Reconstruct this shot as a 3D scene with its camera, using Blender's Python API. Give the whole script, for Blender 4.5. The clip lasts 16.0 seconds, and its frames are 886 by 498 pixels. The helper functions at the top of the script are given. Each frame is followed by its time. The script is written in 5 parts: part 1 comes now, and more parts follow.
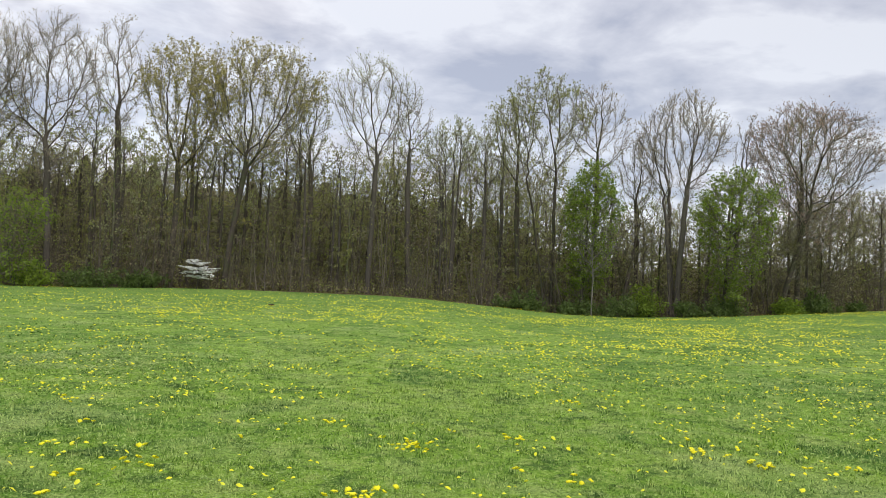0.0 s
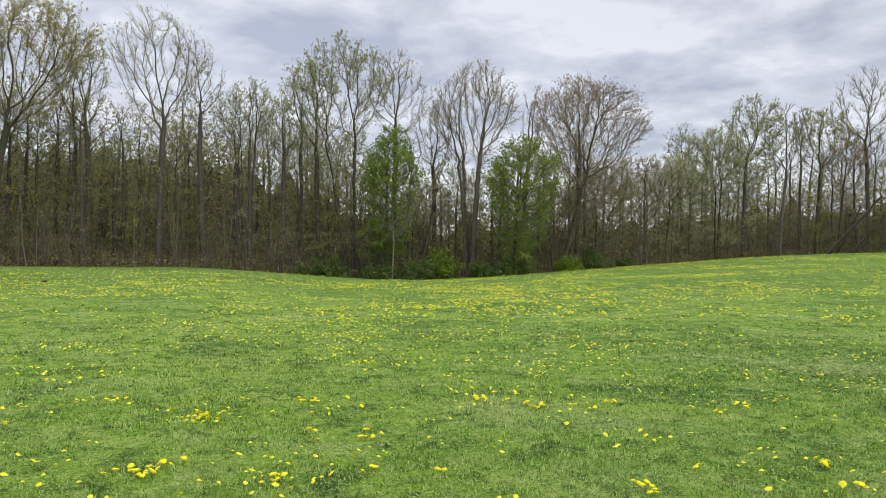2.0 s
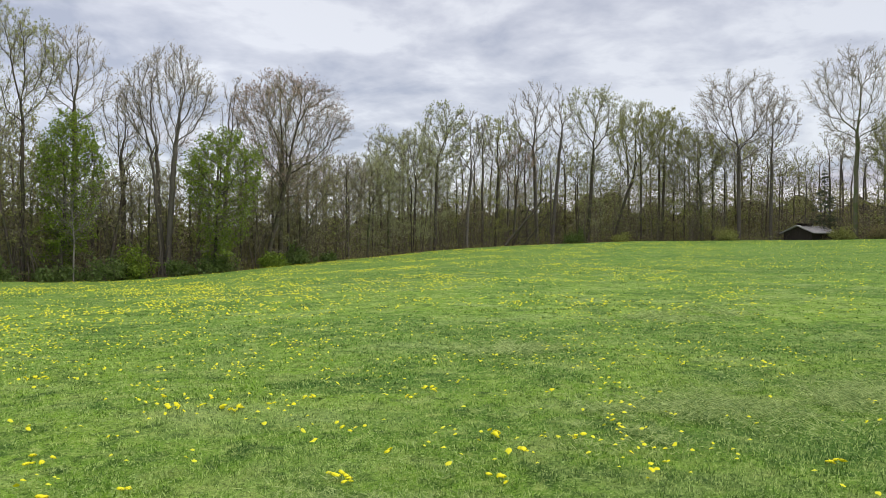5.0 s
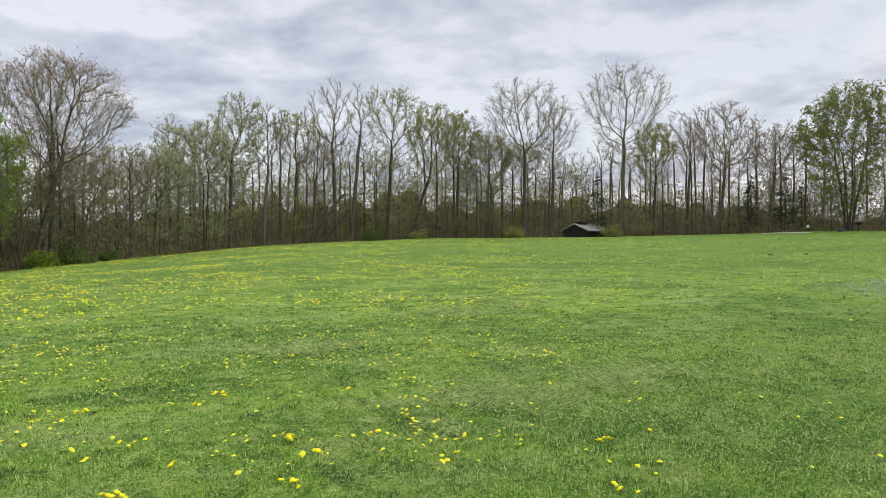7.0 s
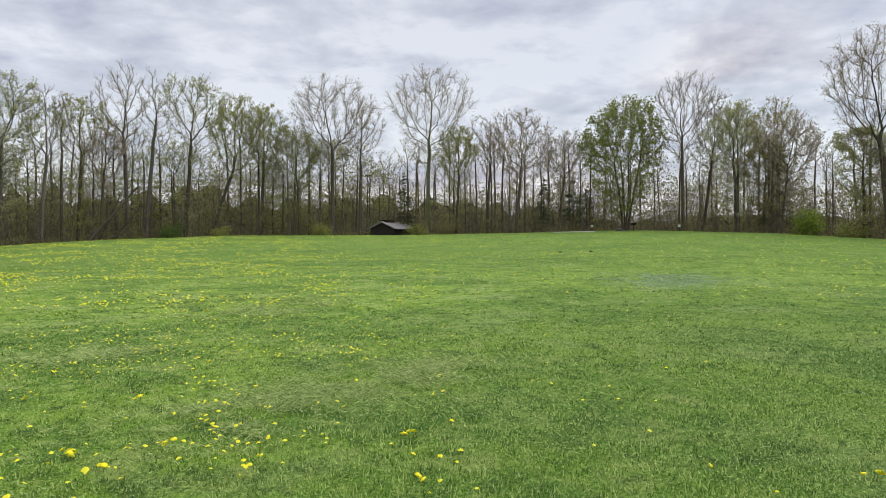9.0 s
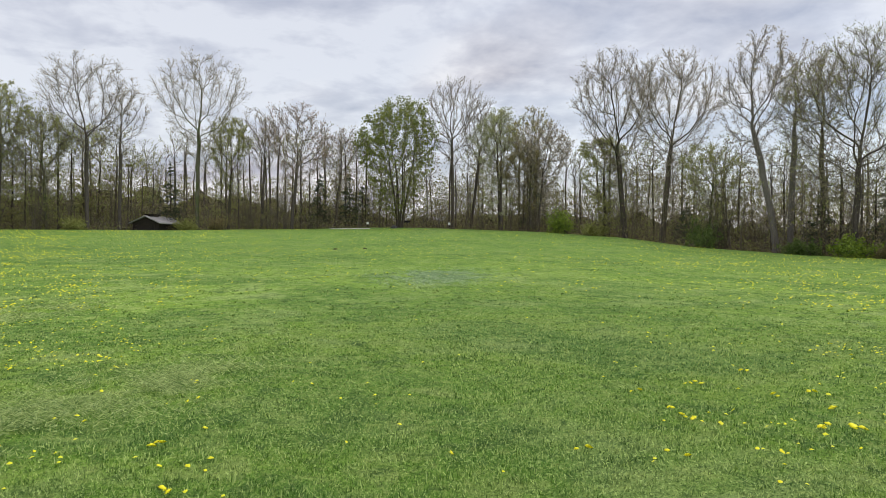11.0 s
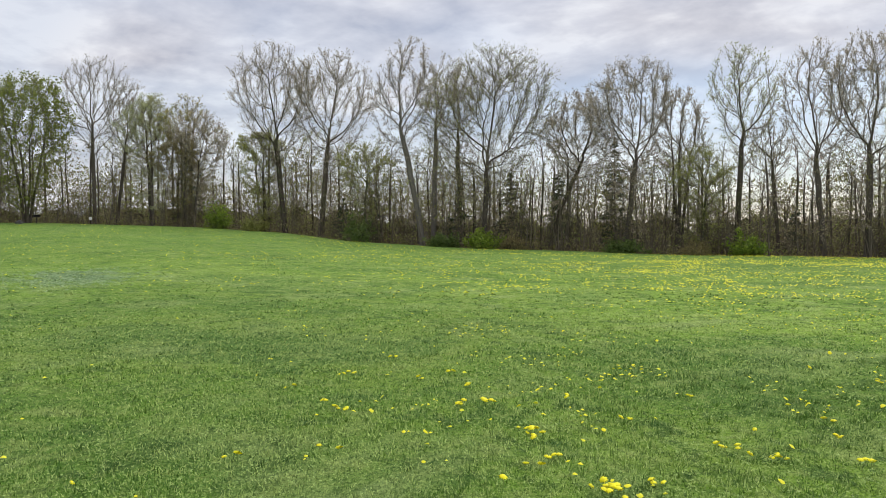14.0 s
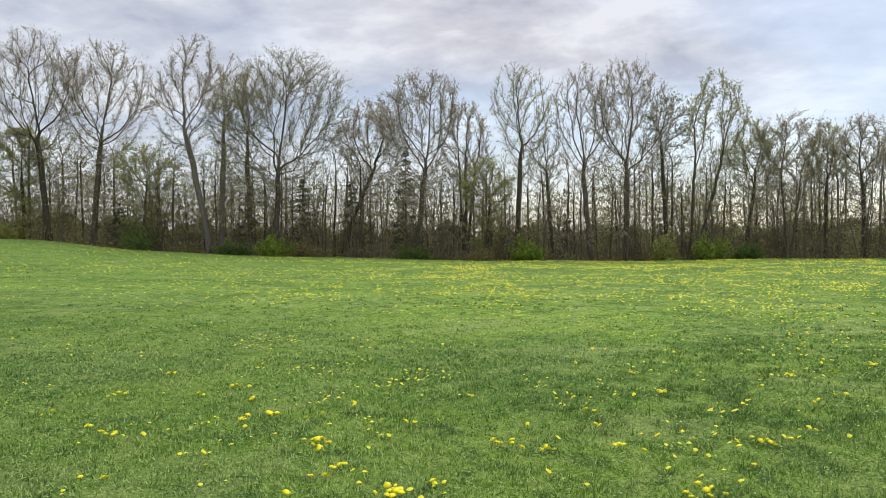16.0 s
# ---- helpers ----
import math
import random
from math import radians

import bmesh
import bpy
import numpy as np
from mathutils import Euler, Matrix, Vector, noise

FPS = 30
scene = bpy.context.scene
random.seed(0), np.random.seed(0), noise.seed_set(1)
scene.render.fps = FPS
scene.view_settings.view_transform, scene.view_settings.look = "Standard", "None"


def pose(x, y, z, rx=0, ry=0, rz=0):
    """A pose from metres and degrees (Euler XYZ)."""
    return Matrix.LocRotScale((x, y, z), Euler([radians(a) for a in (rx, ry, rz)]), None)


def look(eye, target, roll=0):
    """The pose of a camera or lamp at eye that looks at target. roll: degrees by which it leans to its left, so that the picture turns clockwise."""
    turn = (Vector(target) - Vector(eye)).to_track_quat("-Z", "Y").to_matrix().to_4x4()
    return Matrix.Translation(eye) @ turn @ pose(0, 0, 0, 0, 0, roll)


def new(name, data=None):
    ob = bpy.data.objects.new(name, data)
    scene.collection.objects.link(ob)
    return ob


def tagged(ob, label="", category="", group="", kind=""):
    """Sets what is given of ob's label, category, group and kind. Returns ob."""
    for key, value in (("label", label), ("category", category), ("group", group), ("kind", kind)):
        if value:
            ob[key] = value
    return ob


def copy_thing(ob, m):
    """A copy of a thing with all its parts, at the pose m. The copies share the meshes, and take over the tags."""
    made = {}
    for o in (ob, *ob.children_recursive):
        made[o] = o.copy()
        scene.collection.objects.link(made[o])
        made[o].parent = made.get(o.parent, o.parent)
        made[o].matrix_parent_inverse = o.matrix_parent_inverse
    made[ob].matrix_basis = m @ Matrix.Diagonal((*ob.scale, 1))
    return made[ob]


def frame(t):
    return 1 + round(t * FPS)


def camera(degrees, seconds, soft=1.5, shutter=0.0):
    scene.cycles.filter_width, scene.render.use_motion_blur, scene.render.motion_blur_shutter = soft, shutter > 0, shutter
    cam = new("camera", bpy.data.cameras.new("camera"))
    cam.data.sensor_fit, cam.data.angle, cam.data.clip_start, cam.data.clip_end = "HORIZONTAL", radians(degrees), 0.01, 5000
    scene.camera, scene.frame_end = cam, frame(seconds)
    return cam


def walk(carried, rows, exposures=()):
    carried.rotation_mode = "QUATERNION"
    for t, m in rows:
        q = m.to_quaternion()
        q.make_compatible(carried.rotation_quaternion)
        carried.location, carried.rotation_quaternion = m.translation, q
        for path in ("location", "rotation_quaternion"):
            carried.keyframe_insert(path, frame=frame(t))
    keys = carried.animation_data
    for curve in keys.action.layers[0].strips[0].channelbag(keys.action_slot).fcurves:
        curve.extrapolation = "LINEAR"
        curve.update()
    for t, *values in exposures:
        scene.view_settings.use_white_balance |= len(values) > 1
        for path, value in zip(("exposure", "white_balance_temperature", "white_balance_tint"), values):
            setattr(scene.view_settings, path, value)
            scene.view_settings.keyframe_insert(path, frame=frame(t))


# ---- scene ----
cam = camera(62.8, 16.0, 0.85)
# the walk: seconds, eye, target, lean
PATH = [
    (0, (0.675, 0.369, 1.548), (0.556, 2.364, 1.626), 2.7),
    (0.5, (0.703, 0.346, 1.534), (0.721, 2.345, 1.589), 2.3),
    (1, (0.734, 0.301, 1.529), (0.88, 2.295, 1.561), 1.9),
    (1.5, (0.765, 0.282, 1.53), (1.044, 2.262, 1.545), 1.5),
    (2, (0.786, 0.252, 1.529), (1.206, 2.207, 1.531), 1.0),
    (2.5, (0.808, 0.227, 1.535), (1.368, 2.147, 1.528), 0.8),
    (3, (0.825, 0.202, 1.536), (1.517, 2.079, 1.526), 0.5),
    (3.5, (0.831, 0.183, 1.542), (1.644, 2.01, 1.53), 0.5),
    (4, (0.843, 0.191, 1.545), (1.77, 1.964, 1.533), 0.4),
    (4.2, (0.838, 0.2, 1.544), (1.809, 1.948, 1.534), 0.4),
    (6.3, (0.885, 0.201, 1.565), (2.307, 1.608, 1.56), -0.2),
    (6.5, (0.889, 0.203, 1.563), (2.348, 1.57, 1.556), -0.1),
    (7, (0.911, 0.201, 1.561), (2.461, 1.465, 1.551), -0.1),
    (7.5, (0.931, 0.204, 1.56), (2.56, 1.364, 1.549), -0.2),
    (8, (0.936, 0.204, 1.558), (2.636, 1.257, 1.544), -0.1),
    (8.5, (0.935, 0.199, 1.556), (2.7, 1.139, 1.542), -0.0),
    (8.7, (0.937, 0.2, 1.553), (2.727, 1.093, 1.538), -0.0),
    (10.8, (0.81, 0.016, 1.62), (2.789, 0.308, 1.595), 0.3),
    (11, (0.842, -0.013, 1.62), (2.828, 0.22, 1.594), 0.3),
    (11.5, (0.91, -0.071, 1.616), (2.908, 0.009, 1.587), 0.4),
    (12, (0.968, -0.136, 1.605), (2.967, -0.211, 1.573), 0.4),
    (12.5, (0.993, -0.166, 1.605), (2.979, -0.398, 1.568), 0.3),
    (13, (1.05, -0.15, 1.597), (3.012, -0.536, 1.556), 0.0),
    (13.5, (1.086, -0.13, 1.597), (3.013, -0.663, 1.554), -0.1),
    (14, (1.112, -0.142, 1.592), (2.996, -0.812, 1.554), -0.2),
    (14.5, (1.119, -0.164, 1.595), (2.952, -0.963, 1.564), -0.2),
    (15, (1.122, -0.192, 1.598), (2.896, -1.115, 1.574), -0.3),
    (15.5, (1.114, -0.198, 1.603), (2.818, -1.245, 1.582), -0.3),
    (16, (1.097, -0.217, 1.603), (2.721, -1.385, 1.581), -0.4),
]
walk(cam, [(t, look(eye, target, roll)) for t, eye, target, roll in PATH])

# ---- world and sun: bright overcast spring noon ----
SUN_ELEVATION, SUN_TURN = radians(52), radians(150)
w = bpy.data.worlds.new("sky")
scene.world = w
w.use_nodes = True
nt = w.node_tree
nt.nodes.clear()


def node(tree, kind, **inputs):
    n = tree.nodes.new(kind)
    for key, value in inputs.items():
        if key.startswith("p_"):
            continue
        sock = n.inputs[int(key[1:])] if key[0] == "i" and key[1:].isdigit() else n.inputs[key.replace("_", " ")]
        if isinstance(value, bpy.types.NodeSocket):
            tree.links.new(value, sock)
        else:
            sock.default_value = value
    return n


def maths(tree, op, a, b=0.0, clamp=False):
    n = tree.nodes.new("ShaderNodeMath")
    n.operation, n.use_clamp = op, clamp
    for sock, value in zip(n.inputs, (a, b)):
        if isinstance(value, bpy.types.NodeSocket):
            tree.links.new(value, sock)
        else:
            sock.default_value = value
    return n.outputs[0]


def ramp(tree, fac, *stops):
    n = tree.nodes.new("ShaderNodeValToRGB")
    while len(n.color_ramp.elements) < len(stops):
        n.color_ramp.elements.new(0.5)
    for e, (at, colour) in zip(n.color_ramp.elements, stops):
        e.position = at
        e.color = (*colour, 1) if len(colour) == 3 else colour
    tree.links.new(fac, n.inputs[0])
    return n.outputs[0]


def mixed(tree, fac, a, b, blend="MIX"):
    n = tree.nodes.new("ShaderNodeMix")
    n.data_type, n.blend_type = "RGBA", blend
    for sock, value in ((n.inputs[0], fac), (n.inputs[6], a), (n.inputs[7], b)):
        if isinstance(value, bpy.types.NodeSocket):
            tree.links.new(value, sock)
        else:
            sock.default_value = (*value, 1) if isinstance(value, tuple) else value
    return n.outputs[2]


def noise_of(tree, vector, scale, detail=4.0, rough=0.55, distort=0.0):
    n = tree.nodes.new("ShaderNodeTexNoise")
    n.inputs["Scale"].default_value, n.inputs["Detail"].default_value = scale, detail
    n.inputs["Roughness"].default_value, n.inputs["Distortion"].default_value = rough, distort
    tree.links.new(vector, n.inputs["Vector"])
    return n.outputs[0]


coord = nt.nodes.new("ShaderNodeTexCoord").outputs["Generated"]
split = node(nt, "ShaderNodeSeparateXYZ", i0=coord)
high = maths(nt, "MAXIMUM", split.outputs[2], 0.0)
down = maths(nt, "ADD", high, 0.16)
flat = node(nt, "ShaderNodeCombineXYZ", i0=maths(nt, "DIVIDE", split.outputs[0], down), i1=maths(nt, "DIVIDE", split.outputs[1], down), i2=0.0).outputs[0]
turned = node(nt, "ShaderNodeMapping", Vector=flat, Rotation=(0, 0, radians(-32))).outputs[0]
big = noise_of(nt, turned, 0.6, 3.0, 0.5, 0.3)
lump = noise_of(nt, turned, 1.9, 6.0, 0.55, 0.35)
fine = noise_of(nt, turned, 6.0, 4.0, 0.55, 0.2)
cloud = maths(nt, "ADD", maths(nt, "ADD", maths(nt, "MULTIPLY", big, 0.31), maths(nt, "MULTIPLY", lump, 0.49)), maths(nt, "MULTIPLY", fine, 0.20))
cloud_colour = ramp(nt, cloud, (0.41, (0.53, 0.535, 0.62)), (0.455, (0.675, 0.67, 0.735)), (0.50, (0.80, 0.79, 0.845)), (0.555, (1.0, 0.99, 1.02)))
# an overcast vault is brighter overhead than at the horizon
vault = nt.nodes.new("ShaderNodeMapRange")
vault.interpolation_type = "SMOOTHSTEP"
for sock, value in zip(vault.inputs, (high, 0.3, 1.0, 1.0, 2.35)):
    if isinstance(value, bpy.types.NodeSocket):
        nt.links.new(value, sock)
    else:
        sock.default_value = value
# the cloud is thicker to the east
thick = maths(nt, "ADD", 0.98, maths(nt, "SUBTRACT", maths(nt, "MULTIPLY", split.outputs[1], 0.085), maths(nt, "MULTIPLY", split.outputs[0], 0.09)))
clouds = node(nt, "ShaderNodeBackground", Color=cloud_colour, Strength=maths(nt, "MULTIPLY", vault.outputs[0], thick))
blue = nt.nodes.new("ShaderNodeTexSky")
blue.sky_type, blue.sun_disc = "NISHITA", False
blue.sun_elevation, blue.sun_rotation = SUN_ELEVATION, SUN_TURN
clear = node(nt, "ShaderNodeBackground", Color=blue.outputs[0], Strength=0.14)
gaps = noise_of(nt, turned, 0.33, 4.0, 0.5, 0.4)
south = maths(nt, "MULTIPLY", maths(nt, "MINIMUM", split.outputs[1], 0.0), 0.14)
cover = maths(nt, "MULTIPLY", maths(nt, "ADD", maths(nt, "SUBTRACT", gaps, 0.30), south), 3.4, clamp=True)
cover = maths(nt, "MAXIMUM", cover, maths(nt, "ADD", 0.70, maths(nt, "MULTIPLY", south, 2.2)))
sky = nt.nodes.new("ShaderNodeMixShader")
nt.links.new(cover, sky.inputs[0])
nt.links.new(clear.outputs[0], sky.inputs[1])
nt.links.new(clouds.outputs[0], sky.inputs[2])
nt.links.new(sky.outputs[0], nt.nodes.new("ShaderNodeOutputWorld").inputs[0])

sun = new("sun", bpy.data.lights.new("sun", "SUN"))
sun.data.energy, sun.data.angle, sun.data.color = 1.2, radians(24), (1.0, 0.94, 0.84)
sun_way = Vector((math.sin(SUN_TURN) * math.cos(SUN_ELEVATION), math.cos(SUN_TURN) * math.cos(SUN_ELEVATION), math.sin(SUN_ELEVATION)))
sun.matrix_world = look(sun_way * 80, (0, 0, 0))

# ---- materials ----


def material(name, rough=0.8, specular=0.3):
    m = bpy.data.materials.new(name)
    m.use_nodes = True
    b = m.node_tree.nodes["Principled BSDF"]
    b.inputs["Roughness"].default_value, b.inputs["Specular IOR Level"].default_value = rough, specular
    return m, m.node_tree, b


def relief(tree, shader, height, strength=0.4, distance=0.02):
    n = node(tree, "ShaderNodeBump", Height=height, Strength=strength, Distance=distance)
    tree.links.new(n.outputs[0], shader.inputs["Normal"])


def bark_material(name, dark, light, moss=0.0):
    m, t, b = material(name, 0.9, 0.15)
    at = t.nodes.new("ShaderNodeTexCoord").outputs["Object"]
    long = node(t, "ShaderNodeMapping", Vector=at, Scale=(6.0, 6.0, 0.9)).outputs[0]
    grain = noise_of(t, long, 3.0, 5.0, 0.65)
    patches = noise_of(t, at, 0.5, 3.0)
    colour = ramp(t, grain, (0.3, dark), (0.7, light))
    colour = mixed(t, maths(t, "MULTIPLY", patches, 0.5), colour, tuple(v * 1.35 for v in light))
    each = t.nodes.new("ShaderNodeObjectInfo").outputs["Random"]
    colour = mixed(t, maths(t, "MULTIPLY", each, 0.45), colour, tuple(v * 0.6 for v in dark))
    if moss:
        green = maths(t, "MULTIPLY", maths(t, "GREATER_THAN", noise_of(t, at, 1.4, 4.0), 0.52), moss)
        colour = mixed(t, green, colour, (0.09, 0.13, 0.035))
    t.links.new(colour, b.inputs["Base Color"])
    relief(t, b, grain, 0.7, 0.03)
    return m


def leaf_material(name, young, old, sheer=0.5):
    m, t, b = material(name, 0.55, 0.25)
    island = t.nodes.new("ShaderNodeNewGeometry").outputs["Random Per Island"]
    at = t.nodes.new("ShaderNodeTexCoord").outputs["Object"]
    clump = noise_of(t, at, 0.45, 3.0)
    fac = maths(t, "ADD", maths(t, "MULTIPLY", island, 0.6), maths(t, "MULTIPLY", clump, 0.45))
    colour = ramp(t, fac, (0.2, old), (0.8, young))
    t.links.new(colour, b.inputs["Base Color"])
    lit = node(t, "ShaderNodeBsdfTranslucent", Color=colour)
    mix = t.nodes.new("ShaderNodeMixShader")
    mix.inputs[0].default_value = sheer
    t.links.new(b.outputs[0], mix.inputs[1])
    t.links.new(lit.outputs[0], mix.inputs[2])
    t.links.new(mix.outputs[0], t.nodes["Material Output"].inputs[0])
    return m


def brush_material(name, *tones):
    """Leaves of many plants grown through one another, in drifts of tone."""
    m = leaf_material(name, tones[1], tones[2], 0.45)
    t = m.node_tree
    n = next(n for n in t.nodes if n.type == "VALTORGB")
    at = t.nodes.new("ShaderNodeTexCoord").outputs["Object"]
    tall = node(t, "ShaderNodeMapping", Vector=at, Scale=(1.0, 1.0, 0.45)).outputs[0]
    drift = maths(t, "ADD", maths(t, "MULTIPLY", noise_of(t, tall, 0.42, 3.0, 0.6), 0.75), maths(t, "MULTIPLY", t.nodes["Geometry"].outputs["Random Per Island"], 0.25))
    t.links.new(drift, n.inputs[0])
    while len(n.color_ramp.elements) < 4:
        n.color_ramp.elements.new(0.5)
    for e, at_, colour in zip(n.color_ramp.elements, (0.33, 0.46, 0.56, 0.66), tones):
        e.position, e.color = at_, (*colour, 1)
    return m


def plain_material(name, colour, rough=0.7, vary=0.25, scale=6.0, bump=0.2, metal=0.0):
    m, t, b = material(name, rough, 0.3)
    at = t.nodes.new("ShaderNodeTexCoord").outputs["Object"]
    n1, n2 = noise_of(t, at, scale, 5.0), noise_of(t, at, scale * 0.15, 3.0)
    fac = maths(t, "ADD", maths(t, "MULTIPLY", n1, 0.5), maths(t, "MULTIPLY", n2, 0.5))
    c = ramp(t, fac, (0.3, tuple(v * (1 - vary) for v in colour)), (0.7, tuple(min(1, v * (1 + vary)) for v in colour)))
    t.links.new(c, b.inputs["Base Color"])
    b.inputs["Metallic"].default_value = metal
    relief(t, b, n1, bump, 0.01)
    return m


def turf_colour(t, at):
    """Lawn colour by place in the meadow: fresh, dry, bluish and dark drifts."""
    drift = noise_of(t, at, 0.13, 4.0, 0.55, 0.6)
    patch = noise_of(t, at, 0.47, 4.0, 0.6, 0.5)
    tuft = noise_of(t, at, 1.5, 4.0, 0.6, 0.4)
    hummock = noise_of(t, at, 4.2, 3.0, 0.6, 0.3)
    spot = noise_of(t, at, 11.0, 3.0, 0.6)
    c = ramp(t, drift, (0.32, (0.090, 0.202, 0.025)), (0.42, (0.141, 0.287, 0.030)), (0.50, (0.222, 0.391, 0.036)), (0.57, (0.269, 0.422, 0.052)), (0.63, (0.178, 0.313, 0.054)), (0.70, (0.102, 0.220, 0.032)))
    # bleached, thin places and rich dark ones
    c = mixed(t, maths(t, "MULTIPLY", maths(t, "SUBTRACT", patch, 0.535), 6.5, clamp=True), c, (0.322, 0.428, 0.135))
    c = mixed(t, maths(t, "MULTIPLY", maths(t, "SUBTRACT", 0.455, patch), 7.0, clamp=True), c, (0.072, 0.183, 0.024))
    c = mixed(t, maths(t, "MULTIPLY", maths(t, "SUBTRACT", tuft, 0.535), 6.0, clamp=True), c, (0.359, 0.459, 0.124))
    c = mixed(t, maths(t, "MULTIPLY", maths(t, "SUBTRACT", 0.46, tuft), 7.0, clamp=True), c, (0.062, 0.141, 0.022))
    c = mixed(t, maths(t, "MULTIPLY", maths(t, "SUBTRACT", 0.46, hummock), 6.0, clamp=True), c, (0.058, 0.122, 0.020))
    c = mixed(t, maths(t, "MULTIPLY", maths(t, "SUBTRACT", hummock, 0.555), 5.2, clamp=True), c, (0.430, 0.526, 0.140))
    c = mixed(t, maths(t, "MULTIPLY", maths(t, "SUBTRACT", 0.46, spot), 3.6, clamp=True), c, (0.053, 0.108, 0.020))
    c = mixed(t, maths(t, "MULTIPLY", maths(t, "SUBTRACT", spot, 0.56), 3.2, clamp=True), c, (0.501, 0.587, 0.172))
    # a lusher, darker sward to the east of the path
    here = node(t, "ShaderNodeMapping", Vector=at, Location=(-13.0 / 15, 1.0 / 9, 0), Scale=(1 / 15, 1 / 9, 0.0)).outputs[0]
    away = node(t, "ShaderNodeVectorMath", i0=here)
    away.operation = "LENGTH"
    lush = maths(t, "MULTIPLY", maths(t, "SUBTRACT", 1.25, maths(t, "ADD", away.outputs["Value"], maths(t, "MULTIPLY", drift, 0.5))), 1.6, clamp=True)
    c = mixed(t, maths(t, "MULTIPLY", lush, 0.43), c, (0.055, 0.13, 0.022))
    # the outer field is left to grow a little longer, and is richer
    here = node(t, "ShaderNodeVectorMath", i0=at)
    here.operation = "LENGTH"
    outer = maths(t, "MULTIPLY", maths(t, "SUBTRACT", here.outputs["Value"], maths(t, "ADD", 4.0, maths(t, "MULTIPLY", patch, 22.0))), 1 / 28, clamp=True)
    c = mixed(t, maths(t, "MULTIPLY", outer, 0.55), c, (0.085, 0.172, 0.027))
    # coarse dark tussocks to the south
    here = node(t, "ShaderNodeMapping", Vector=at, Location=(-4.6 / 5, 7.6 / 4, 0), Scale=(1 / 5, 1 / 4, 0.0)).outputs[0]
    away = node(t, "ShaderNodeVectorMath", i0=here)
    away.operation = "LENGTH"
    rank = maths(t, "MULTIPLY", maths(t, "SUBTRACT", 1.2, maths(t, "ADD", away.outputs["Value"], maths(t, "MULTIPLY", drift, 0.4))), 1.5, clamp=True)
    clot = maths(t, "ADD", maths(t, "MULTIPLY", maths(t, "SUBTRACT", 0.55, tuft), 5.0, clamp=True), 0.3, clamp=True)
    return mixed(t, maths(t, "MULTIPLY", maths(t, "MULTIPLY", rank, clot), 0.75), c, (0.062, 0.140, 0.022))


ground_material, t, b = material("meadow_turf", 0.9, 0.1)
at = t.nodes.new("ShaderNodeNewGeometry").outputs["Position"]
turf = turf_colour(t, at)
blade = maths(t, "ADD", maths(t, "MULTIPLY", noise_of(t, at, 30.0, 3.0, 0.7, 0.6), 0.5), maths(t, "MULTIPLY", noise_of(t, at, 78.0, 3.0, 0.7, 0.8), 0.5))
# shade in the gaps between blades and highlights on tips, painted by noise
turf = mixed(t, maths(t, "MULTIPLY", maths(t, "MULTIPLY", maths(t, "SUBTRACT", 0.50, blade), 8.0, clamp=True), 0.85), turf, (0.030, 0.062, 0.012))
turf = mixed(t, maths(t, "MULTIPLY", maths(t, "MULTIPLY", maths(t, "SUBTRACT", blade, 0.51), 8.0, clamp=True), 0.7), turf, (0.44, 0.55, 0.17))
litter = ramp(t, noise_of(t, at, 3.0, 6.0, 0.7), (0.3, (0.07, 0.05, 0.03)), (0.55, (0.15, 0.11, 0.065)), (0.75, (0.10, 0.13, 0.04)))
edge = node(t, "ShaderNodeAttribute")
edge.attribute_name = "litter"
wood = maths(t, "ADD", edge.outputs["Fac"], maths(t, "MULTIPLY", maths(t, "SUBTRACT", noise_of(t, at, 0.9, 3.0), 0.5), 0.7))
wood = maths(t, "MULTIPLY", maths(t, "SUBTRACT", wood, 0.4), 5.0, clamp=True)
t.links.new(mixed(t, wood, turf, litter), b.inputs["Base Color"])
relief(t, b, maths(t, "ADD", noise_of(t, at, 5.0, 4.0), maths(t, "MULTIPLY", blade, 0.7)), 0.9, 0.06)

grass_material, t, b = material("grass_blades", 0.5, 0.25)
at = t.nodes.new("ShaderNodeNewGeometry").outputs["Position"]
own = t.nodes.new("ShaderNodeNewGeometry").outputs["Random Per Island"]
turf = turf_colour(t, at)
turf = mixed(t, maths(t, "MULTIPLY", maths(t, "GREATER_THAN", own, 0.70), 0.75), turf, (0.62, 0.75, 0.25))
turf = mixed(t, maths(t, "MULTIPLY", maths(t, "LESS_THAN", own, 0.33), 0.55), turf, (0.035, 0.095, 0.014))
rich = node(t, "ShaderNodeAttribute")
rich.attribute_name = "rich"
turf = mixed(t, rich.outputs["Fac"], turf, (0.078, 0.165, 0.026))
t.links.new(turf, b.inputs["Base Color"])
lit = node(t, "ShaderNodeBsdfTranslucent", Color=turf)
mix = t.nodes.new("ShaderNodeMixShader")
mix.inputs[0].default_value = 0.45
t.links.new(b.outputs[0], mix.inputs[1])
t.links.new(lit.outputs[0], mix.inputs[2])
t.links.new(mix.outputs[0], t.nodes["Material Output"].inputs[0])

dry_material = leaf_material("bleached_grass", (0.60, 0.70, 0.27), (0.09, 0.18, 0.034), 0.35)
weed_material = leaf_material("bluish_weed_leaves", (0.46, 0.57, 0.34), (0.15, 0.27, 0.10), 0.3)

